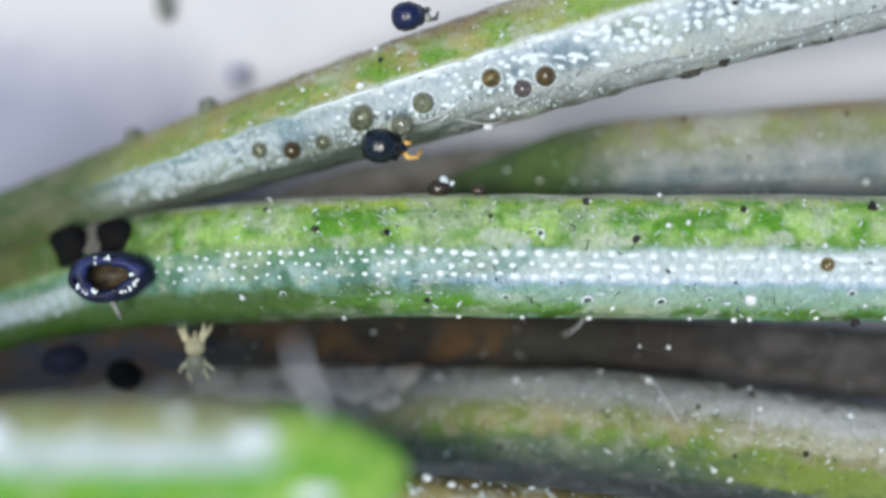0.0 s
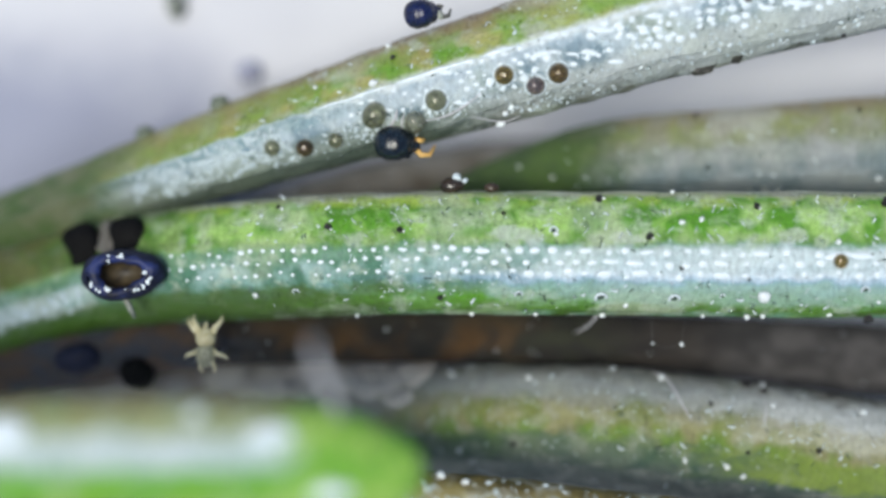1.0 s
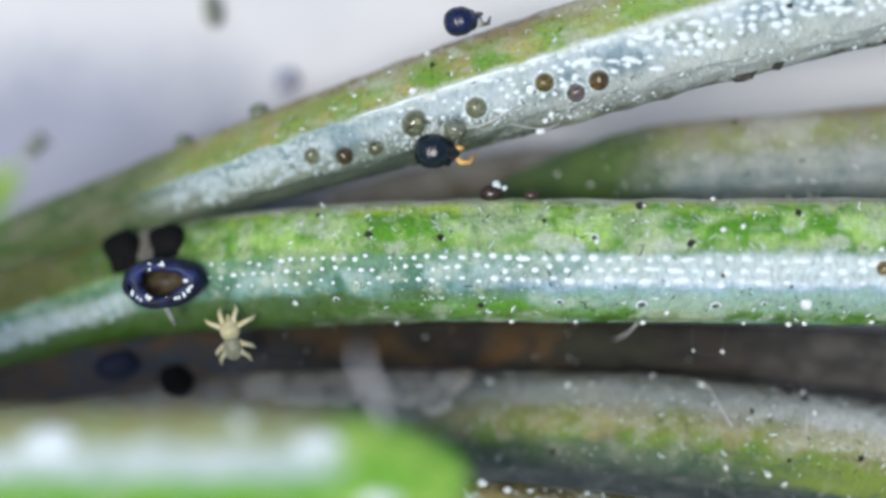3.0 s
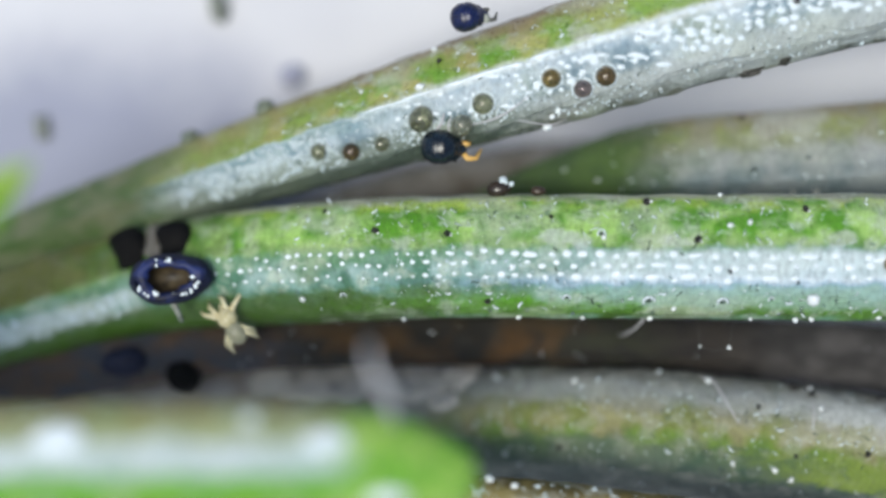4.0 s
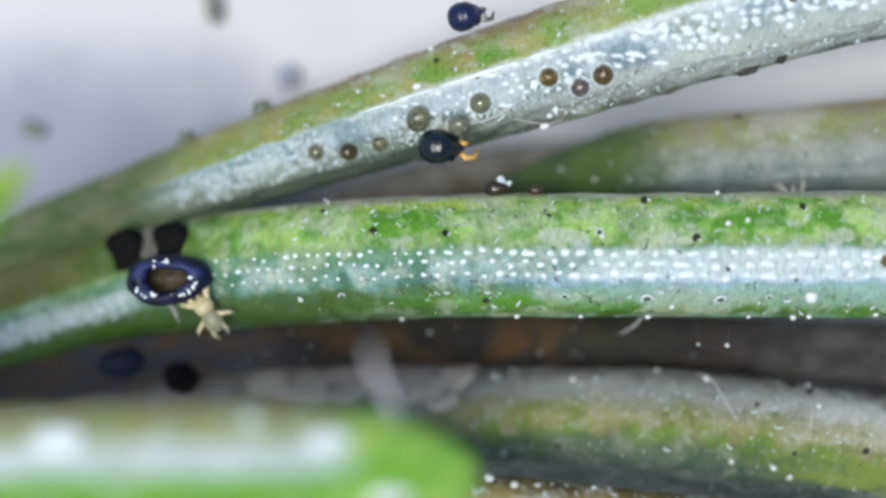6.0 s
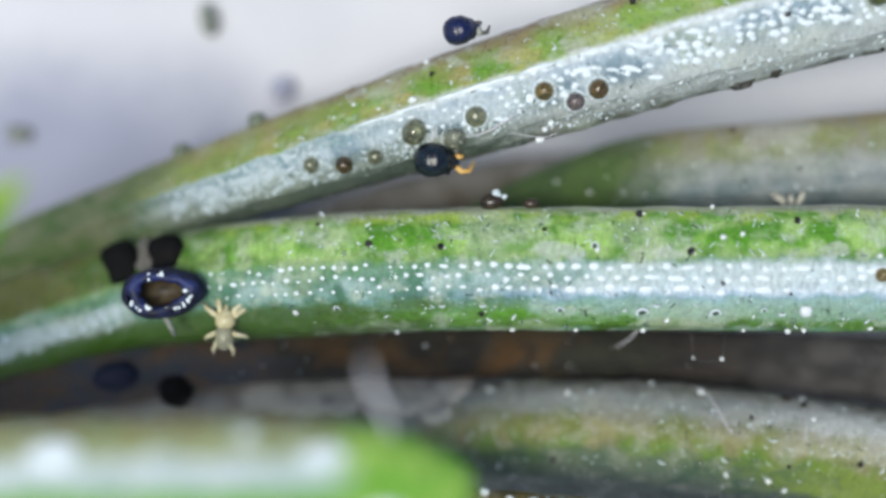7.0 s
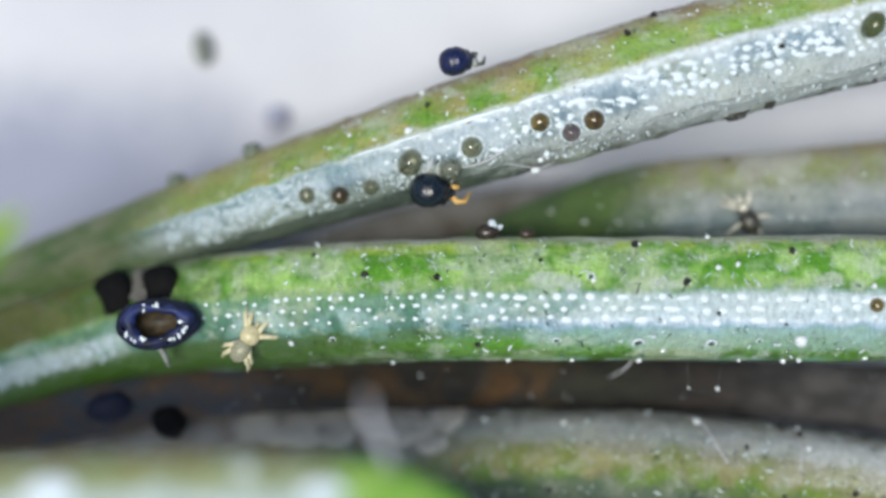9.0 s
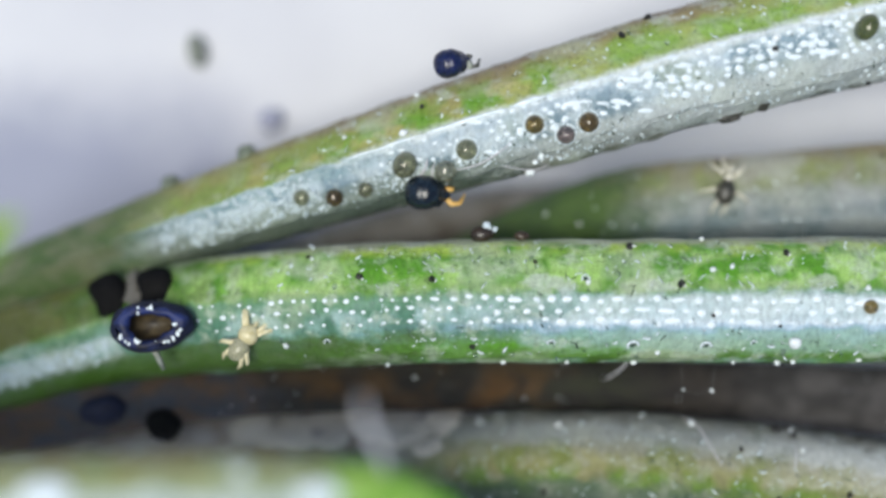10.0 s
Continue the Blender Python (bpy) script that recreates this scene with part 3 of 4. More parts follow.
# ---- wax flakes and dark slivers on the green skin ----
def sliver(name, material):
    return mesh_of(name, [(-1, -0.2, 0), (-0.4, -0.3, 0.1), (0.6, -0.22, 0.5), (1, 0, 0.8), (0.5, 0.25, 0.5), (-0.5, 0.28, 0.1), (0, 0, -0.25)],
                   [(0, 1, 5), (1, 2, 4, 5), (2, 3, 4), (1, 0, 6), (2, 1, 6), (3, 2, 6), (4, 3, 6), (5, 4, 6), (0, 5, 6)], material)


SLIVER = sliver("wax_flake", M_WAX)
FLECK = sliver("dirt_fleck", M_FLECK)


def flakes(needle, count, x0, x1, v0, v1, size, seed, dark=False):
    rng = random.Random(seed)
    for _ in range(count):
        p, nn = needle.spot(needle.index(rng.uniform(x0, x1)), rng.uniform(v0, v1))
        turn = rng.choice((rng.uniform(35, 75), rng.uniform(105, 150), rng.uniform(0, 360)))
        long = size * rng.uniform(0.6, 1.5)
        part("dirt_fleck" if dark else "wax_flake", FLECK if dark else SLIVER, needle.ob, standing(p, nn, long, size * rng.uniform(0.35, 0.8), size * (0.35 if dark else rng.uniform(0.5, 1.2)), turn))


flakes(main, 44, -0.8, 6.4, -0.95, 0.25, 0.06, 61, True)
flakes(main, 30, -2, 6.4, 0.25, 0.95, 0.05, 62, True)
flakes(upper, 60, -1.8, 6.4, -0.8, 0.1, 0.055, 63, True)
flakes(upper, 14, -2, 6.4, 0.3, 0.97, 0.05, 64, True)
flakes(lower, 44, 0.5, 6.4, -0.6, 0.97, 0.05, 65, True)
flakes(main, 56, -2, 6.4, 0.25, 0.95, 0.05, 21)
flakes(main, 44, -1.2, 6.4, -0.95, -0.4, 0.05, 22)
flakes(upper, 36, -2, 6.4, 0.2, 0.95, 0.045, 23)
flakes(upper, 50, -2.5, 6.4, -0.9, -0.1, 0.05, 24)
flakes(lower, 80, -0.5, 6.4, -0.9, 0.95, 0.05, 25)
flakes(far, 24, 1.5, 6.2, -0.8, 0.9, 0.05, 27)
flakes(deep, 14, -2.6, 1.4, -0.8, 0.9, 0.04, 31)
flakes(dead, 20, -4, 6.2, -0.8, 0.9, 0.04, 28)
flakes(near, 16, -6, -1.5, -0.8, 0.9, 0.06, 29)
flakes(side, 6, -8, -6.4, -0.8, 0.9, 0.05, 30)
flakes(bottom, 30, -0.6, 2.4, 0.3, 0.95, 0.07, 26)


# ---- wax crystals too small to count ----
def crystals(needle, count, x0, x1, v0, v1, size, seed, material=None):
    rng = np.random.RandomState(seed)
    verts, faces = [], []
    for k in range(count):
        c = np.clip(rng.normal(0.5, 0.26), 0, 1)
        p, nn = needle.spot(needle.index(rng.uniform(x0, x1)), v0 + (v1 - v0) * c)
        r = size * rng.lognormal(0, 0.45)
        a = rng.uniform(0, 3.14)
        side_a = nn.cross(Vector((math.cos(a), math.sin(a), 0.1))).normalized()
        side_b = nn.cross(side_a)
        b = len(verts)
        for q in (side_a * r * 1.5, side_b * r * 0.7, side_a * -r * 1.2, side_b * -r * 0.8):
            verts.append(tuple(p + q - nn * r * 0.2))
        verts.append(tuple(p + nn * r * rng.uniform(0.4, 1.0) + side_a * r * rng.uniform(-0.4, 0.4)))
        faces += [(b, b + 1, b + 4), (b + 1, b + 2, b + 4), (b + 2, b + 3, b + 4), (b + 3, b, b + 4)]
    tagged(part("wax_bloom", mesh_of("wax_bloom", verts, faces, material or M_BLOOM, False), needle.ob), "crumbly white wax bloom", "", "", "stuff")


crystals(main, 420, -1.4, 6.6, -0.6, 0.22, 0.013, 41)
crystals(main, 120, -3.5, 6.6, 0.2, 0.98, 0.014, 42)
crystals(upper, 420, -4.2, 0.6, -0.72, -0.35, 0.022, 51, M_HAZE)
crystals(upper, 300, 0.6, 6.6, -0.98, -0.6, 0.02, 52, M_HAZE)
crystals(upper, 500, -2.2, 6.6, -0.66, 0.14, 0.016, 43, M_HAZE)
crystals(upper, 550, 0.2, 6.6, -0.62, 0.14, 0.018, 49)
crystals(upper, 130, -3, 6.6, 0.15, 0.95, 0.014, 44)
crystals(lower, 300, 0, 6.6, -0.2, 0.98, 0.013, 45)
crystals(upper, 210, -4.6, -2.3, -0.6, 0.02, 0.038, 48, M_HAZE)
crystals(bottom, 400, -1.2, 3, 0.2, 0.98, 0.03, 46)
crystals(main, 320, -7.5, -5.3, -0.55, -0.1, 0.026, 47)

# ---- small grains ----
def crumb(name, material, seed, rough):
    bm = bmesh.new()
    bmesh.ops.create_icosphere(bm, subdivisions=2, radius=1.0)
    rng = random.Random(seed)
    o = Vector((rng.uniform(0, 9), rng.uniform(0, 9), 0))
    for v in bm.verts:
        v.co *= 1 + rough * noise.noise(v.co * 1.3 + o)
        v.co *= MM
    me = bpy.data.meshes.new(name)
    bm.to_mesh(me)
    bm.free()
    me.materials.append(material)
    me.polygons.foreach_set("use_smooth", [rough < 0.3] * len(me.polygons))
    return me


SOOT = [crumb("soot_grain", M_SOOT, s, 0.7) for s in (1, 2, 3)]
BEAD = [crumb("wax_bead", M_DROP, s, 0.28) for s in (4, 5, 6)]


def scatter(kind, needle, spots):
    rng = random.Random(len(spots))
    for x, y, r in spots:
        p, nn = needle.rest(x, y)
        black = kind is SOOT
        r = r if black else r * 0.85
        o = new("soot_grain" if black else "wax_bead", rng.choice(kind))
        o.matrix_world = standing(p, nn, r * rng.uniform(0.9, 1.2), r * rng.uniform(0.75, 1), r * 0.8, rng.uniform(0, 360), r * 0.45)
        if black:
            tagged(o, "tiny black soot grain stuck to a pine needle", "grain", "soot grains")
        else:
            tagged(o, "tiny glossy white bead on a pine needle, of wax or set as a glint", "bead", "wax beads")


scatter(SOOT, main, [(1.946, 0.628, 0.06), (2.589, 0.129, 0.06), (-1.752, 0.264, 0.05), (-0.763, 0.223, 0.045), (4.068, 0.521, 0.05), (5.829, 0.559, 0.07),
                     (5.678, -0.983, 0.07), (0.643, 0.444, 0.03), (-0.216, -0.686, 0.045), (3.015, -0.297, 0.03), (-2.478, 0.545, 0.03), (3.929, -0.449, 0.025)])
# small white beads set beside the soot grains as their glints
scatter(BEAD, main, [(2.01, 0.64, 0.035), (2.64, 0.1, 0.025), (-1.71, 0.235, 0.03), (-0.71, 0.2, 0.025), (4.11, 0.5, 0.025), (5.9, 0.58, 0.035), (-0.16, -0.66, 0.02)])
scatter(SOOT, upper, [(-0.868, 2.605, 0.04), (1.884, 3.531, 0.05), (2.281, 3.822, 0.05), (3.891, 3.286, 0.04), (5.474, 2.256, 0.04)])
scatter(SOOT, lower, [(4.18, -2.017, 0.06), (3.597, -2.236, 0.04), (5.083, -2.876, 0.045), (4.398, -2.086, 0.05), (0.827, -2.837, 0.04), (4.099, -2.908, 0.03), (5.38, -2.163, 0.03)])
scatter(SOOT, far, [(5.801, 1.939, 0.035), (3.501, 1.882, 0.045)])
scatter(BEAD, main, [(4.144, -0.666, 0.11), (2.977, 0.744, 0.045), (4.009, -0.959, 0.06), (4.219, -0.952, 0.05), (2.02, -0.952, 0.05), (-1.381, -0.989, 0.05),
                     (0.218, -0.944, 0.045), (1.1, -0.936, 0.04), (2.306, -0.797, 0.045), (5.116, -0.936, 0.04), (1.34, 0.16, 0.05), (3.301, 0.352, 0.05), (3.033, 0.314, 0.045), (-2.779, -0.667, 0.05),
                     (-2.415, 0.521, 0.03), (3.401, -0.975, 0.035), (5.109, 0.046, 0.05), (5.714, -0.758, 0.04), (6.052, -0.928, 0.05)])
scatter(BEAD, upper, [(-1.123, 2.223, 0.07), (-1.957, 2.21, 0.04), (0.678, 1.834, 0.06), (0.643, 1.624, 0.08), (-0.934, 2.793, 0.05), (3.876, 3.416, 0.06), (3.284, 2.402, 0.05)])
scatter(BEAD, lower, [(2.95, -1.904, 0.06), (1.055, -1.904, 0.05), (-0.075, -1.883, 0.05), (4.478, -2.264, 0.05), (3.816, -3.112, 0.05), (4.043, -3.249, 0.05), (5.768, -2.368, 0.05), (0.049, -2.961, 0.04), (4.424, -1.977, 0.045), (6.13, -2.811, 0.06), (3.228, -3.023, 0.04)])
scatter(BEAD, bottom, [(-0.212, -3.014, 0.08), (0.116, -3.112, 0.06), (-0.396, -3.176, 0.05)])
scatter(BEAD, far, [(6.095, 0.972, 0.06), (1.421, 1.006, 0.04), (0.944, 1.162, 0.035)])
scatter(BEAD, dead, [(-1.007, -1.211, 0.03)])
M_SILK = plain("silk", srgb(110, 110, 108), srgb(90, 90, 90), 0.4, 10, 0)
silk = thing("silk_thread", 2.714, -0.928, -0.35, "hair-fine silk thread with two wax beads, hung from a needle", "silk thread")
home = Vector((2.714, -0.928, -0.35))
part("strand", tube("strand", [Vector(q) - home for q in ((2.691, -0.9, -0.35), (2.747, -1.358, -0.5), (2.936, -1.429, -0.5), (3.15, -1.376, -0.5), (3.192, -0.9, -0.35))], [0.0016] * 5, M_SILK, 5), silk)
for q, r in (((2.747, -1.358, -0.5), 0.02), ((3.15, -1.376, -0.5), 0.032)):
    part("bead", BEAD[0], silk, Matrix.Translation((Vector(q) - home) * MM) @ Matrix.Diagonal((r, r, r, 1)))


# ---- wax clumps and threads on the bright needle ----
for k, (x, y, r, stretch) in enumerate(((-2.057, -2.045, 0.17, 1.5), (-4.984, -2.033, 0.24, 1.3), (-2.886, -1.832, 0.1, 1.2), (-1.402, -2.663, 0.13, 2.0))):
    p, nn = near.rest(x, y)
    part("wax_clump", crumb("wax_clump", M_WAX, 30 + k, 0.4), near.ob, standing(p, nn, r * stretch, r * 0.8, r * 0.5), "white wax clump")
M_FLUFF = plain("wax_fluff", srgb(206, 201, 192), srgb(162, 157, 147), 0.7, 8, 0.01)
M_THREAD = plain("pale_thread", srgb(196, 194, 198), srgb(180, 180, 184), 0.5, 10, 0)
part("wax_thread", tube("wax_thread", [(-1.301, -1.989, 2.9), (-1.346, -1.722, 3.2), (-1.424, -1.442, 3.5), (-1.522, -1.183, 3.7), (-1.545, -0.961, 3.8)], [0.03, 0.05, 0.05, 0.04, 0.02], M_THREAD), near.ob, None, "pale curled wax thread")



def surface_thread(needle, pts, r, label):
    """A thread that lies along pts (x, y) on a needle, lifting off it between them."""
    line = []
    for k, (x, y) in enumerate(smooth_line(pts, 14)):
        p, nn = needle.rest(x, y)
        line.append(tuple(p + nn * (0.3 * r + 0.01 * math.sin(math.pi * k / 13))))
    part("wax_thread", tube("wax_thread", line, [0.6 * r * (0.5 + 0.5 * math.sin(math.pi * k / 13)) for k in range(14)], M_THREAD, 6), needle.ob, None, label)


def wax_ridge(needle, x0, x1, v, r, seed):
    """A broken white crest of wax along a needle's ridge."""
    rng = random.Random(seed)
    n = max(6, int((x1 - x0) / 0.09))
    line = []
    for k in range(n):
        p, nn = needle.spot(needle.index(x0 + (x1 - x0) * k / (n - 1)), v + rng.gauss(0, 0.006))
        line.append(tuple(p + nn * r * 0.1))
    part("wax_ridge", tube("wax_ridge", line, [r * rng.uniform(0.5, 1.25) * min(1, 0.2 + 0.5 * k, 0.2 + 0.5 * (n - 1 - k)) for k in range(n)], M_WAX, 7), needle.ob, None, "white crest of wax")


for k, (x0, x1, r) in enumerate(((-1.8, -0.75, 0.022), (-0.7, 0.4, 0.034), (0.42, 0.95, 0.04), (1.05, 1.8, 0.026), (2.1, 2.9, 0.018), (3.2, 4.1, 0.016), (4.6, 5.6, 0.016))):
    wax_ridge(upper, x0, x1, 0.115, r, 120 + k)

WHITE_THREAD = "fine white wax thread"
surface_thread(upper, [(-0.49, 1.71), (-0.13, 1.79), (0.14, 1.93), (0.34, 2.08)], 0.022, WHITE_THREAD)
surface_thread(upper, [(0.2, 1.78), (0.63, 1.74), (0.89, 1.8)], 0.016, WHITE_THREAD)
surface_thread(upper, [(-0.95, 1.62), (-0.84, 1.74), (-0.8, 1.88)], 0.03, WHITE_THREAD)
surface_thread(upper, [(-0.72, 1.6), (-0.74, 1.72), (-0.7, 1.82)], 0.02, WHITE_THREAD)
surface_thread(lower, [(2.84, -1.83), (3.03, -1.93), (3.19, -2.24), (3.32, -2.46)], 0.022, WHITE_THREAD)
surface_thread(lower, [(4.38, -2.19), (4.36, -2.36), (4.32, -2.52)], 0.02, WHITE_THREAD)

part("wax_thread", tube("wax_thread", [(2.02, -0.9, -0.6), (1.98, -1.02, -0.75), (1.9, -1.14, -0.95), (1.78, -1.24, -1.15), (1.72, -1.26, -1.3)], [0.01, 0.014, 0.015, 0.012, 0.007], M_THREAD), main.ob, None, "pale curled wax thread")

# ---- wax fluff on the weathered needle ----
rng = random.Random(55)
FLUFF = [crumb("wax_fluff", M_FLUFF, 200 + k, 0.7) for k in range(4)]
for k in range(26):
    x = -3.5 + 3.0 * (k + rng.random()) / 26
    rr = rng.uniform(0.12, 0.26)
    p, nn = lower.rest(x, -1.98 + rng.gauss(0, 0.12) - 0.06 * abs(x + 1.6))
    part("wax_fluff", rng.choice(FLUFF), lower.ob, standing(p, nn, rr * 1.2, rr * 0.8, rr * 0.4, rng.uniform(-30, 40)), "pale grey wax fluff")

# ---- grey wax between the black scale insects ----
for k, (x, y, a, b, turn) in enumerate(((-5.03, 0.16, 0.11, 0.3, 12), (-4.95, 0.0, 0.2, 0.1, 0), (-4.66, -0.1, 0.2, 0.09, 0))):
    p, nn = main.rest(x, y)
    part("wax_fluff", crumb("wax_fluff", M_DUST, 70 + k, 0.6), main.ob, standing(p, nn, a, b, 0.05, turn), "dull grey wax fluff")

# ---- clear resin drops and short curled wax threads ----
CLEAR = ball("resin_drop", 1, 0.9, 0.7, M_CLEAR, 12, 8)
CURL = tube("wax_curl", [(0, 0, 0), (0.45, 0.04, 0.35), (0.8, 0.2, 0.55), (1.0, 0.5, 0.6)], [0.18, 0.2, 0.17, 0.08], M_WAX, 6)


def drops(needle, count, x0, x1, v0, v1, size, seed):
    rng = random.Random(seed)
    for k in range(count):
        p, nn = needle.spot(needle.index(rng.uniform(x0, x1)), rng.uniform(v0, v1))
        r = size * rng.uniform(0.6, 1.3)
        if k % 2:
            part("resin_drop", CLEAR, needle.ob, standing(p, nn, r, r * 0.8, r, rng.uniform(0, 360), r * 0.3))
        else:
            part("wax_curl", CURL, needle.ob, standing(p, nn, r * 1.6, r * 1.6, r * 1.6, rng.uniform(0, 360)))


# a clear drop's bright edge and dark centre, built as solid parts
HOOD = tube("rim", [(math.cos(a), 1.25 * math.sin(a), 0.35 + 0.25 * math.sin(a)) for a in (math.pi * (k - 1) / 8 for k in range(11))], [0.12] + [0.24] * 9 + [0.12], M_WAX, 8)
DARK_CENTRE = ball("core", 0.7, 0.6, 0.5, M_FLECK, 12, 8)
for x, y, r in ((1.961, -0.69, 0.075), (2.95, -0.71, 0.07), (0.85, -0.65, 0.05), (-2.2, -0.62, 0.04), (5.5, -0.6, 0.055), (1.31, 0.2, 0.05), (3.6, -0.68, 0.04)):
    p, nn = main.rest(x, y)
    o = thing("resin_drop", p.x, p.y, p.z, "resin drop on a green needle, its bright rim and dark centre built in", "resin drop", "resin drops")
    o.matrix_world = standing(p, nn, r, r, r, (x * 97) % 50 - 25)
    part("rim", HOOD, o)
    part("core", DARK_CENTRE, o, at(0, 0.25, 0.1), "dark ball for the dark centre of a clear drop")
drops(main, 44, -3, 6.4, -0.95, -0.3, 0.042, 81)
drops(main, 34, -3, 6.4, 0.15, 0.97, 0.04, 82)
drops(upper, 30, -3, 6.4, -0.9, 0.9, 0.042, 83)
drops(lower, 34, 0, 6.4, -0.6, 0.97, 0.042, 84)
drops(far, 10, 1.5, 6.2, -0.8, 0.9, 0.045, 85)

# ---- eggs ----
def egg(x, y, r, material, label, long=1.0, collar=False):
    p, nn = upper.rest(x, y)
    o = new("insect_egg", ball("insect_egg", 1, 1 / long, 0.9, material, 24, 16))
    o.matrix_world = standing(p, nn, r, r, r, 60, r * 0.35)
    tagged(o, label, "insect egg", "eggs on the waxy needle")
    if collar:
        ring = ball("wax_collar", 1, 1, 1, M_BLOOM, 6, 4)
        for k in range(14):
            a = 2 * math.pi * (k + 0.3 * math.sin(5 * k)) / 14
            part("wax_crumb", ring, o, pose(1.12 * MM * math.cos(a), 1.12 * MM * math.sin(a), -0.35 * MM, 0, 0, math.degrees(a) + 90) @ Matrix.Diagonal((0.3, 0.15, 0.16, 1)))


p, nn = main.rest(5.131, -0.205)
o = new("insect_egg", ball("insect_egg", 1, 1, 0.9, M_AMBER, 20, 12))
o.matrix_world = standing(p, nn, 0.1, 0.1, 0.1, 0, 0.03)
tagged(o, "small amber egg sunk in the wax of a green needle", "insect egg")
egg(1.378, 2.337, 0.138, M_DARKEGG, "glossy dark amber egg on a waxy needle", 1.0, True)
egg(0.647, 2.315, 0.13, M_AMBER, "glossy amber egg on a waxy needle", 1.0, True)
egg(1.074, 2.178, 0.125, M_MAUVEEGG, "dull mauve-brown egg on a waxy needle", 1.0, True)
egg(-0.268, 1.999, 0.145, M_OLIVEEGG, "olive translucent egg on a waxy needle", 1.0, True)
egg(-1.113, 1.816, 0.19, M_OLIVEEGG, "large olive translucent egg beside a black insect", 1.15)
egg(-0.555, 1.726, 0.15, M_PALEEGG, "pale translucent egg beside a black insect")
egg(-2.098, 1.388, 0.125, M_DARKEGG, "glossy brown egg on a waxy needle")
egg(-1.664, 1.485, 0.105, M_OLIVEEGG, "small brown egg on a waxy needle")
egg(-2.558, 1.392, 0.115, M_OLIVEEGG, "olive egg on a waxy needle")
egg(5.109, 3.571, 0.19, M_MOSSEGG, "dark olive egg on a waxy needle", 1.3)


# ---- insects ----
def dark_insect(name, x, y, z, turn, scale, body_mat, leg_mat, label, tilt=0.0, reach=1.0, face=None):
    """A small domed insect: abdomen with seams, thorax, head, two antennae, six legs."""
    e = thing(name, x, y, z, label, "insect", "", turn)
    e.matrix_world = e.matrix_world @ pose(0, 0, 0, 0, tilt, 0)
    s = scale
    part("abdomen", ball("abdomen", 0.22 * s, 0.2 * s, 0.2 * s, body_mat, 40, 28, 0.02, 0.04, 4, 1, 0.9), e, at(0.0, 0, 0.16 * s))
    part("thorax", ball("thorax", 0.1 * s, 0.15 * s, 0.12 * s, body_mat, 20, 12, 0.02, 0.05, 0, 2), e, at(0.16 * s, 0, 0.13 * s))
    head = part("head", ball("head", 0.06 * s, 0.085 * s, 0.07 * s, body_mat, 16, 10, 0.02, 0.1, 0, 3), e, at(0.25 * s, 0, 0.1 * s))
    if face:
        part("face", ball("face", 0.05 * s, 0.07 * s, 0.05 * s, face, 16, 10, 0.04, 0.1, 0, 3), head, at(0.02 * s, -0.06 * s, 0.04 * s), "pale grey face")
    # two hooked front legs, the rest short and drawn in under the body
    for num, (bx, by, fx, fy, hook) in enumerate(((0.24, -0.02, 0.42, -0.1, 0.12), (0.24, 0.06, 0.33, 0.06, 0.03), (0.14, -0.06, 0.18, -0.13, 0.02), (0.14, 0.06, 0.18, 0.13, 0.02), (0.02, -0.08, 0.0, -0.15, -0.02), (0.02, 0.08, 0.0, 0.15, -0.02))):
        fx, fy, hook = bx + (fx - bx) * reach, by + (fy - by) * reach, hook * reach
        part("leg", tube("leg", [(bx * s, by * s, 0.08 * s), ((bx + (fx - bx) * 0.5) * s, (by + (fy - by) * 1.1) * s, 0.13 * s), (fx * s, fy * s, 0.08 * s), ((fx + hook * 0.5) * s, (fy + hook) * s, 0.02 * s)],
                         [0.034 * s, 0.036 * s, 0.028 * s, 0.014 * s], leg_mat if num < 2 else body_mat), e)
    return e


dark_insect("beetle", -0.49, 3.18, -0.3, 10, 1.0, M_BLUE, M_SMOKE, "glossy blue-black beetle perched on the needle's edge", 0, 0.8, M_ASH)
dark_insect("beetle", -0.86, 1.42, -0.45, -4, 1.2, M_BLACK, M_ORANGE, "glossy black beetle with orange legs beside eggs", 0)

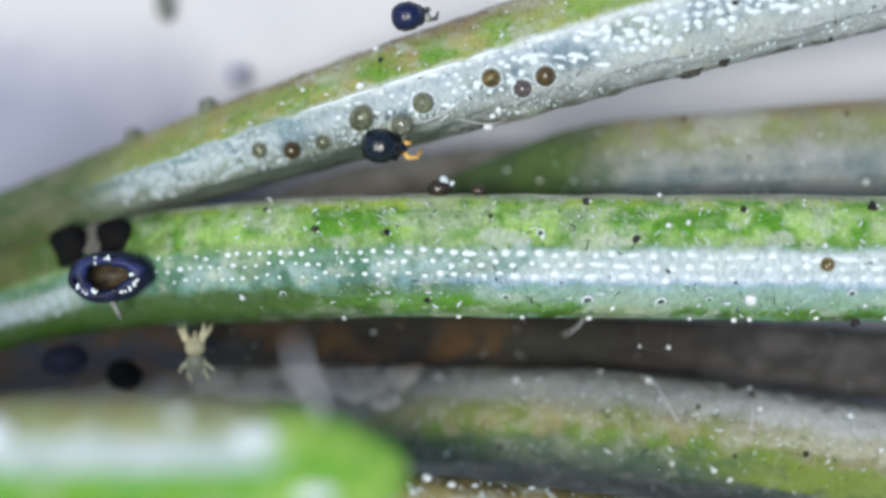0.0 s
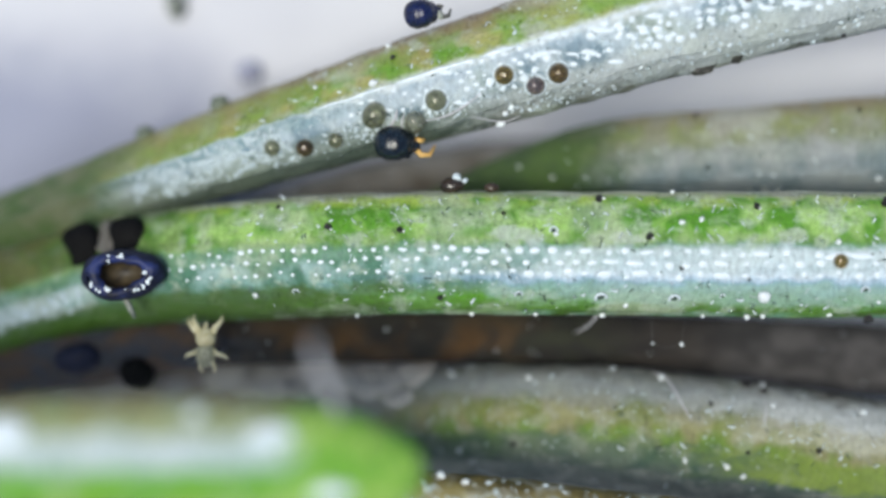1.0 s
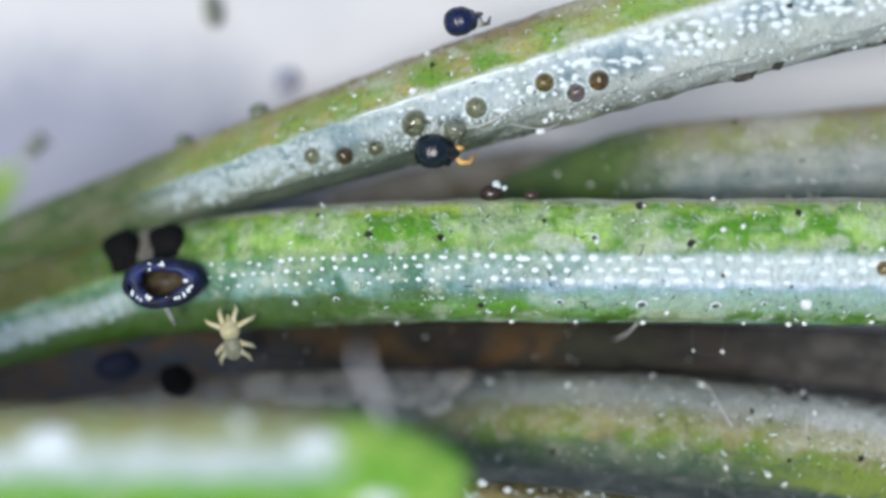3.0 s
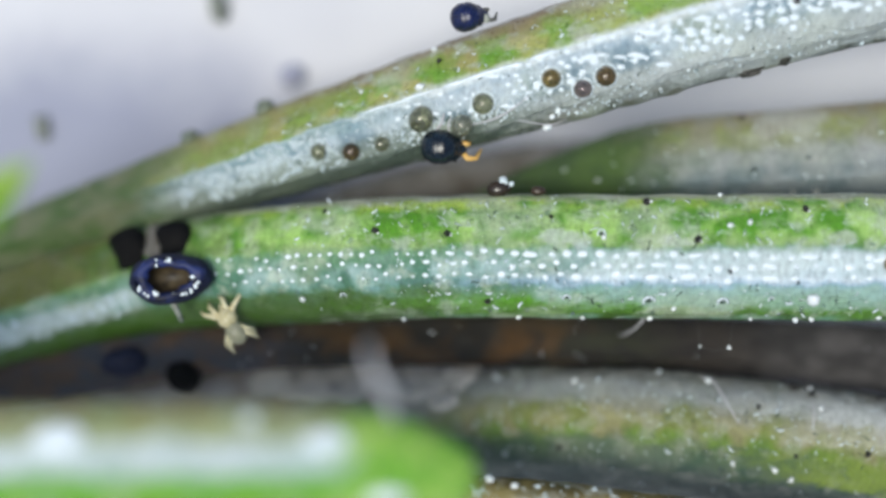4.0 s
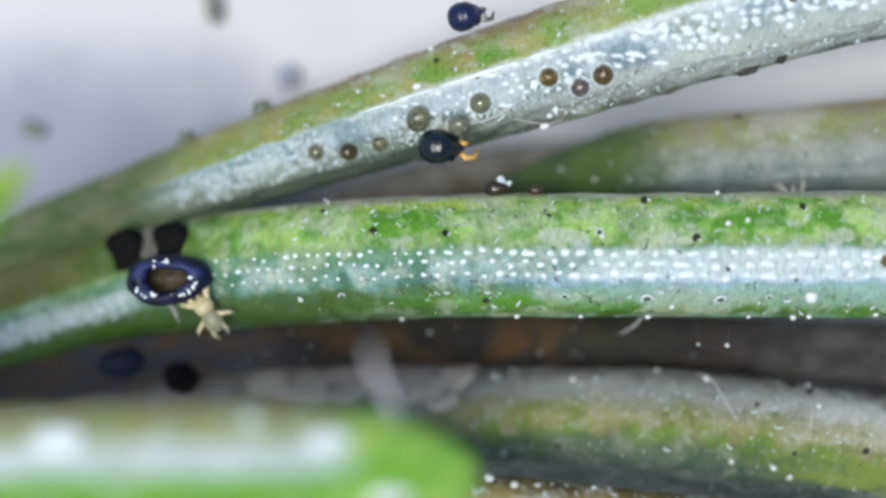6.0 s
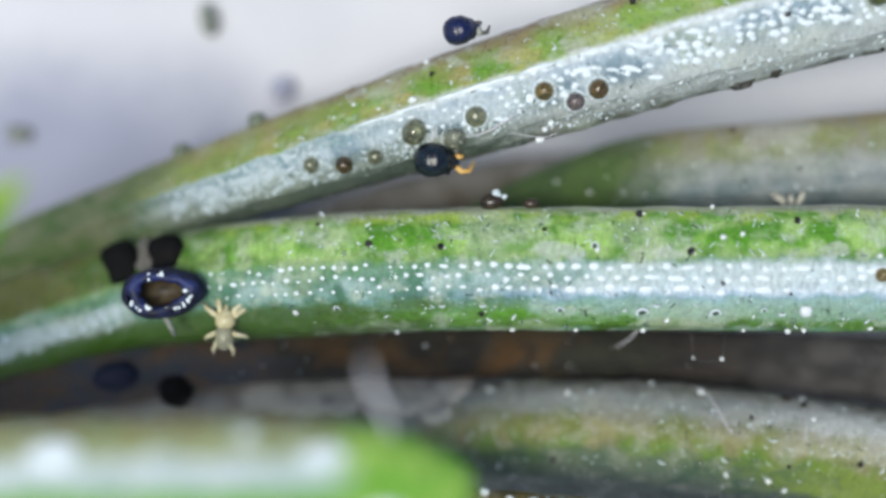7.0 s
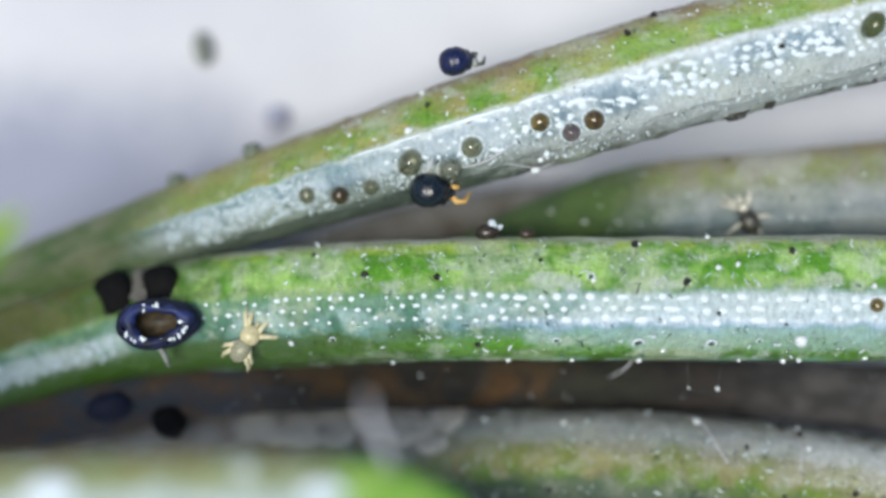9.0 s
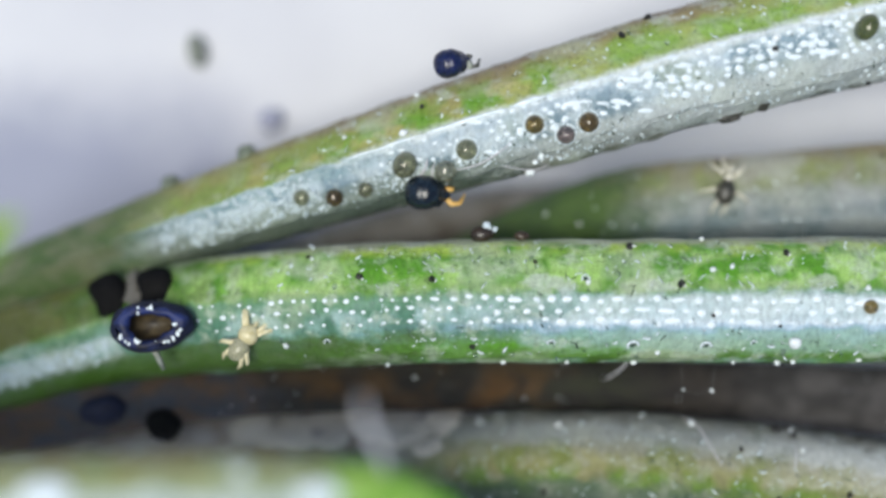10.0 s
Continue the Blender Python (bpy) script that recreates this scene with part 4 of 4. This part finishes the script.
def shell_with_hole(x, y, z):
    """An emptied insect shell: a dark bowl with a bloomed lip round an oval hole, stubs of legs under it."""
    e = thing("insect_shell", x, y, z, "emptied blue-black insect shell with an open brown hole", "insect shell", "", 4)
    e.scale = (0.94, 0.92, 0.92)
    seg = 40

    def lathe(name, prof, mat, wob=0.03):
        verts, faces = [], []
        for i, (r, h) in enumerate(prof):
            for j in range(seg):
                f = 2 * math.pi * j / seg
                k = 1 + wob * (math.sin(3 * f + 1) + 0.6 * math.sin(7 * f + i))
                verts.append((r * 1.0 * math.cos(f) * k, r * 0.62 * math.sin(f) * k, h))
        for i in range(len(prof) - 1):
            for j in range(seg):
                faces.append((i * seg + j, i * seg + (j + 1) % seg, (i + 1) * seg + (j + 1) % seg, (i + 1) * seg + j))
        if prof[-1][0] < 0.02:
            faces.append(tuple(range((len(prof) - 1) * seg, len(prof) * seg)))
        return mesh_of(name, verts, faces, mat)

    part("outer_shell", lathe("outer_shell", [(0.02, -0.3), (0.38, -0.26), (0.56, -0.12), (0.63, 0.02), (0.6, 0.12), (0.5, 0.19)], M_NIGHT), e)
    lip = part("lip", lathe("lip", [(0.52, 0.18), (0.48, 0.235), (0.42, 0.25), (0.35, 0.235), (0.31, 0.17)], M_LIP, 0.1), e, None, "lip with white flecks set as its glints")
    part("cavity", lathe("cavity", [(0.32, 0.18), (0.34, 0.05), (0.3, -0.1), (0.2, -0.2), (0.01, -0.24)], M_CAVITY, 0.05), e, None, "brown hollow inside")
    rng = random.Random(77)
    # white flecks along the lip, modelled in place of its glints
    for k in range(34):
        a = radians(rng.choice((rng.uniform(200, 245), rng.uniform(200, 245), rng.uniform(280, 380), rng.uniform(280, 380), rng.uniform(75, 115))))
        rr = rng.uniform(0.38, 0.47)
        part("wax_fleck", DOME, lip, at(rr * math.cos(a), 0.62 * rr * math.sin(a), 0.23, 0, 0, rng.uniform(0, 360), rng.uniform(0.03, 0.06), rng.uniform(0.02, 0.035), 0.02))
    for k, (px, py, lx, ly) in enumerate(((0.0, -0.34, 0.1, -0.66),)):
        part("leg_stub", tube("leg_stub", [(px, py, 0.0), ((px + lx) / 2 + 0.03, (py + ly) / 2, 0.06), (lx, ly, -0.1)], [0.05, 0.045, 0.03], M_ASH), e)
    return e


p, nn = main.rest(-4.637, -0.384)
shell_with_hole(p.x, p.y, p.z + 0.29)


def scale_insect(x, y, z, a, b, c, material, label, turn=0.0, rough=0.06, square=1.0):
    """A legless domed scale insect with a grooved back and a rim."""
    e = thing("scale_insect", x, y, z, label, "scale insect", "dark scale insects", turn)
    part("back", ball("back", a, b, c, material, 24, 16, rough, 0.08, 4, 5, square), e, at(0, 0, c * 0.6))
    part("rim", ball("rim", a * 1.08, b * 1.08, c * 0.3, material, 24, 8, rough + 0.02, 0, 0, 6, square), e, at(0, 0, c * 0.25))
    return e


DARKS = "black domed scale insect on a needle"
p, nn = main.rest(-5.366, 0.033)
scale_insect(p.x, p.y, p.z - 0.05, 0.29, 0.25, 0.13, M_MATTE, DARKS, 112, 0.12, 0.6)
p, nn = main.rest(-4.674, 0.106)
scale_insect(p.x, p.y, p.z - 0.1, 0.3, 0.25, 0.13, M_MATTE, DARKS, 96, 0.12, 0.6)
p, nn = dead.rest(-4.68, -1.84)
scale_insect(p.x, p.y, p.z - 0.08, 0.25, 0.26, 0.2, M_MATTE, "black scale insect on a dead brown needle", 20)
p, nn = dead.rest(-5.538, -1.635)
scale_insect(p.x, p.y, p.z - 0.05, 0.34, 0.22, 0.16, M_NIGHT, "blue-black scale insect on a dead brown needle", 10)
FARS = "olive-grey scale insect on the pale sheet"
scale_insect(-4.4, 3.86, floor_z(-4.4), 0.26, 0.15, 0.2, M_SAGEGREY, FARS, 100)
scale_insect(-3.25, 2.76, floor_z(-3.25), 0.2, 0.19, 0.16, M_LILAC, "lilac-grey scale insect on the pale sheet", 10)
p, nn = upper.rest(-3.441, 2.108)
scale_insect(p.x, p.y + 0.03, p.z - 0.15, 0.14, 0.15, 0.14, M_SAGE, "small olive scale insect on a needle's edge", 10)
p, nn = upper.rest(-4.569, 1.619)
scale_insect(p.x, p.y + 0.03, p.z - 0.15, 0.14, 0.14, 0.13, M_SAGE, "small olive scale insect on a needle's edge", 10)

# a brown insect, half hidden behind the fresh needle, its glints built as white tufts
p, nn = main.rest(-0.047, 0.725)
e = thing("scale_insect", p.x, p.y + 0.12, p.z - 0.2, "amber brown scale insect with white tufts for its glints", "scale insect", "", 8)
part("back", ball("back", 0.17, 0.12, 0.12, M_BROWN, 20, 12, 0.05, 0.1, 3), e, at(0, 0, 0.1))
part("wax_tuft", ball("wax_tuft", 0.07, 0.05, 0.05, M_BLOOM, 14, 8, 0.3, 0.2, 0, 7), e, at(0.08, 0.1, 0.16, 0, 0, -40), "white tuft in place of a glint")
part("wax_tuft", ball("wax_tuft", 0.045, 0.035, 0.03, M_BLOOM, 14, 8, 0.3, 0.2, 0, 8), e, at(0.18, 0.04, 0.12, 0, 0, 20), "white tuft in place of a glint")
p, nn = main.rest(0.499, 0.733)
e = thing("scale_insect", p.x, p.y + 0.08, p.z - 0.15, "small dull brown scale insect behind a needle", "scale insect", "", 0)
part("back", ball("back", 0.11, 0.07, 0.07, M_BROWN, 18, 10, 0.05, 0.1, 3), e, at(0, 0, 0.06))

# a brown bud scar on the waxy needle's lower edge
p, nn = upper.rest(3.382, 2.456)
e = new("bark_scale", crumb("bark_scale", M_DARKBODY, 9, 0.8))
e.matrix_world = at(p.x, p.y - 0.03, p.z, 0, 0, 15, 0.17, 0.07, 0.06)
tagged(e, "ragged brown bark scale stuck to a needle's edge", "bark scale")
p, nn = upper.rest(3.852, 2.581)
e = new("bark_scale", crumb("bark_scale", M_DARKBODY, 12, 0.8))
e.matrix_world = at(p.x, p.y - 0.02, p.z, 0, 0, 15, 0.08, 0.05, 0.05)
tagged(e, "ragged brown bark scale stuck to a needle's edge", "bark scale")


# ---- mites ----
def mite(name, scale, front_mat, rear_mat, leg_mat, label, front=1.0, reach=1.0, rear=1.0, thick=1.0, back=None):
    """A mite that walks along its own +x: rear body, front body, mouthparts, eight bent legs. Returns the thing and its legs."""
    e = thing(name, 0, 0, 0, label, "mite")
    s = scale
    part("rear_body", ball("rear_body", 0.2 * s * rear, 0.15 * s * rear, 0.13 * s * rear, rear_mat, 24, 16, 0.03, 0.06), e, at(-0.16 * s / rear, 0, 0.13 * s * rear), "rear body")
    part("front_body", ball("front_body", 0.15 * s * front, 0.145 * s * front, 0.12 * s * front, front_mat, 22, 14, 0.03, 0.12), e, at(0.1 * s, 0, 0.13 * s))
    part("mouthparts", tube("mouthparts", [(0.2 * s, 0, 0.12 * s), (0.29 * s, 0, 0.1 * s), (0.34 * s, 0, 0.06 * s)], [0.05 * s, 0.035 * s, 0.015 * s], front_mat), e)
    legs = []
    for side_y in (-1, 1):
        for bx, fx, fy in ((0.17, 0.46, 0.15), (0.12, 0.38, 0.33), (-0.08, -0.26, 0.3), (-0.16, -0.44, 0.16)):
            hip = Vector((bx * s, 0.09 * s * side_y, 0.1 * s))
            foot = Vector((fx * s, fy * s * side_y, 0.0))
            d = (foot - hip) * (reach if fx > 0 or back is None else back)
            pts = [Vector((0, 0, 0)), d * 0.35 + Vector((0, 0, 0.1 * s)), d * 0.7 + Vector((0, 0.03 * s * side_y, 0.04 * s)), d]
            o = part("leg", tube("leg", pts, [0.04 * s * thick, 0.038 * s * thick, 0.03 * s * thick, 0.014 * s], leg_mat), e, Matrix.Translation(hip * MM))
            legs.append(o)
    return e, legs


yellow_mite, yellow_legs = mite("mite", 0.92, M_YELLOW, M_REAR, M_LEG, "pale yellow mite crawling over a green needle", 1.06, 1.0, 1.0, 1.1)
dark_mite, dark_legs = mite("mite", 0.85, M_IVORY, M_DARKBODY, M_IVORY, "dark-bellied mite with pale legs on a dull needle", 0.5, 0.95, 1.12, 0.65, 1.35)
sheet_mite, sheet_legs = mite("mite", 0.6, M_SAGEGREY, M_SAGEGREY, M_SAGEGREY, "grey mite wandering over the pale sheet", 1.25, 0.6, 1.0)


def step_legs(legs, swing, pace, seed):
    """Swing every leg about its hip, the two sides out of step."""
    for i, leg in enumerate(legs):
        home = leg.matrix_basis.copy()
        rows = []
        for k in range(41):
            t = k * 0.25
            a = swing * math.sin(pace * t + i * 2.1 + seed) + 0.4 * swing * math.sin(pace * 2.3 * t + i * 1.3)
            b = 0.4 * swing * math.cos(pace * t + i * 2.1 + seed)
            rows.append((t, home @ pose(0, 0, 0, b, 0, a)))
        walk(leg, rows)


def motions():
    # seconds, x, y, z (mm), heading (degrees from +x)
    yellow = [
        (0.0, -3.475, -1.461, -0.70, 92), (0.5, -3.466, -1.462, -0.70, 92), (1.0, -3.504, -1.360, -0.65, 90), (1.5, -3.524, -1.256, -0.60, 92), (2.0, -3.592, -1.250, -0.60, 100),
        (2.5, -3.631, -1.213, -0.55, 98), (3.0, -3.683, -1.137, -0.50, 100), (3.2, -3.732, -1.133, -0.57, 110), (4.3, -3.838, -0.989, -0.60, 122), (4.7, -3.949, -0.992, -0.60, 124),
        (5.0, -4.100, -0.955, -0.60, 132), (5.2, -4.184, -0.888, -0.60, 138), (6.3, -3.960, -0.829, -0.57, 105), (6.5, -3.840, -0.908, -0.60, 92), (7.0, -3.783, -0.861, -0.60, 86),
        (7.4, -3.710, -0.854, -0.55, 80), (7.8, -3.535, -0.784, -0.50, 62), (8.2, -3.403, -0.758, -0.45, 52), (8.4, -3.335, -0.691, -0.43, 50), (8.8, -3.373, -0.639, -0.43, 55),
        (9.2, -3.399, -0.611, -0.43, 58), (9.6, -3.434, -0.578, -0.43, 62), (10.0, -3.334, -0.581, -0.43, 55)]
    walk(yellow_mite, [(t, pose(x * MM, y * MM, z * MM, 0, 0, a)) for t, x, y, z, a in yellow])
    dark_rows = [
        (0.0, 4.474, 0.459, -1.15, 100), (3.0, 4.448, 0.480, -1.15, 95), (5.0, 4.283, 0.502, -1.15, 90), (6.5, 4.197, 0.623, -1.00, 88), (7.0, 4.242, 0.646, -1.00, 88),
        (7.5, 4.240, 0.658, -1.00, 88), (8.0, 4.224, 0.690, -1.00, 100), (8.3, 4.012, 0.702, -1.00, 115), (8.5, 3.845, 0.795, -1.00, 118), (8.7, 3.793, 0.948, -1.00, 122),
        (8.9, 3.740, 1.035, -1.00, 128), (9.1, 3.655, 1.142, -1.00, 100), (9.3, 3.653, 1.242, -1.00, 122), (9.5, 3.604, 1.360, -1.00, 84), (9.7, 3.510, 1.428, -1.00, 88),
        (10.0, 3.513, 1.552, -1.00, 76)]
    walk(dark_mite, [(t, pose(x * MM, y * MM, z * MM, 0, 0, a)) for t, x, y, z, a in dark_rows])
    sheet_rows = [
        (0.0, -7.606, 1.541, 10), (1.0, -7.520, 1.547, 10), (2.0, -7.362, 1.651, 15), (2.7, -7.270, 1.667, 25), (3.2, -7.180, 1.793, 60), (4.3, -7.193, 1.959, 110),
        (5.2, -7.254, 1.861, 150), (6.3, -7.255, 1.994, 170), (7.1, -7.416, 2.086, 180), (7.5, -7.542, 2.166, 185), (8.0, -7.821, 2.158, 190), (10.0, -8.791, 2.103, 190)]
    walk(sheet_mite, [(t, pose(x * MM, y * MM, floor_z(x) * MM, 0, 0, a)) for t, x, y, a in sheet_rows])
    step_legs(yellow_legs, 16, 5.0, 0.3)
    step_legs(dark_legs, 20, 6.0, 1.1)
    step_legs(sheet_legs, 20, 5.5, 2.2)


motions()
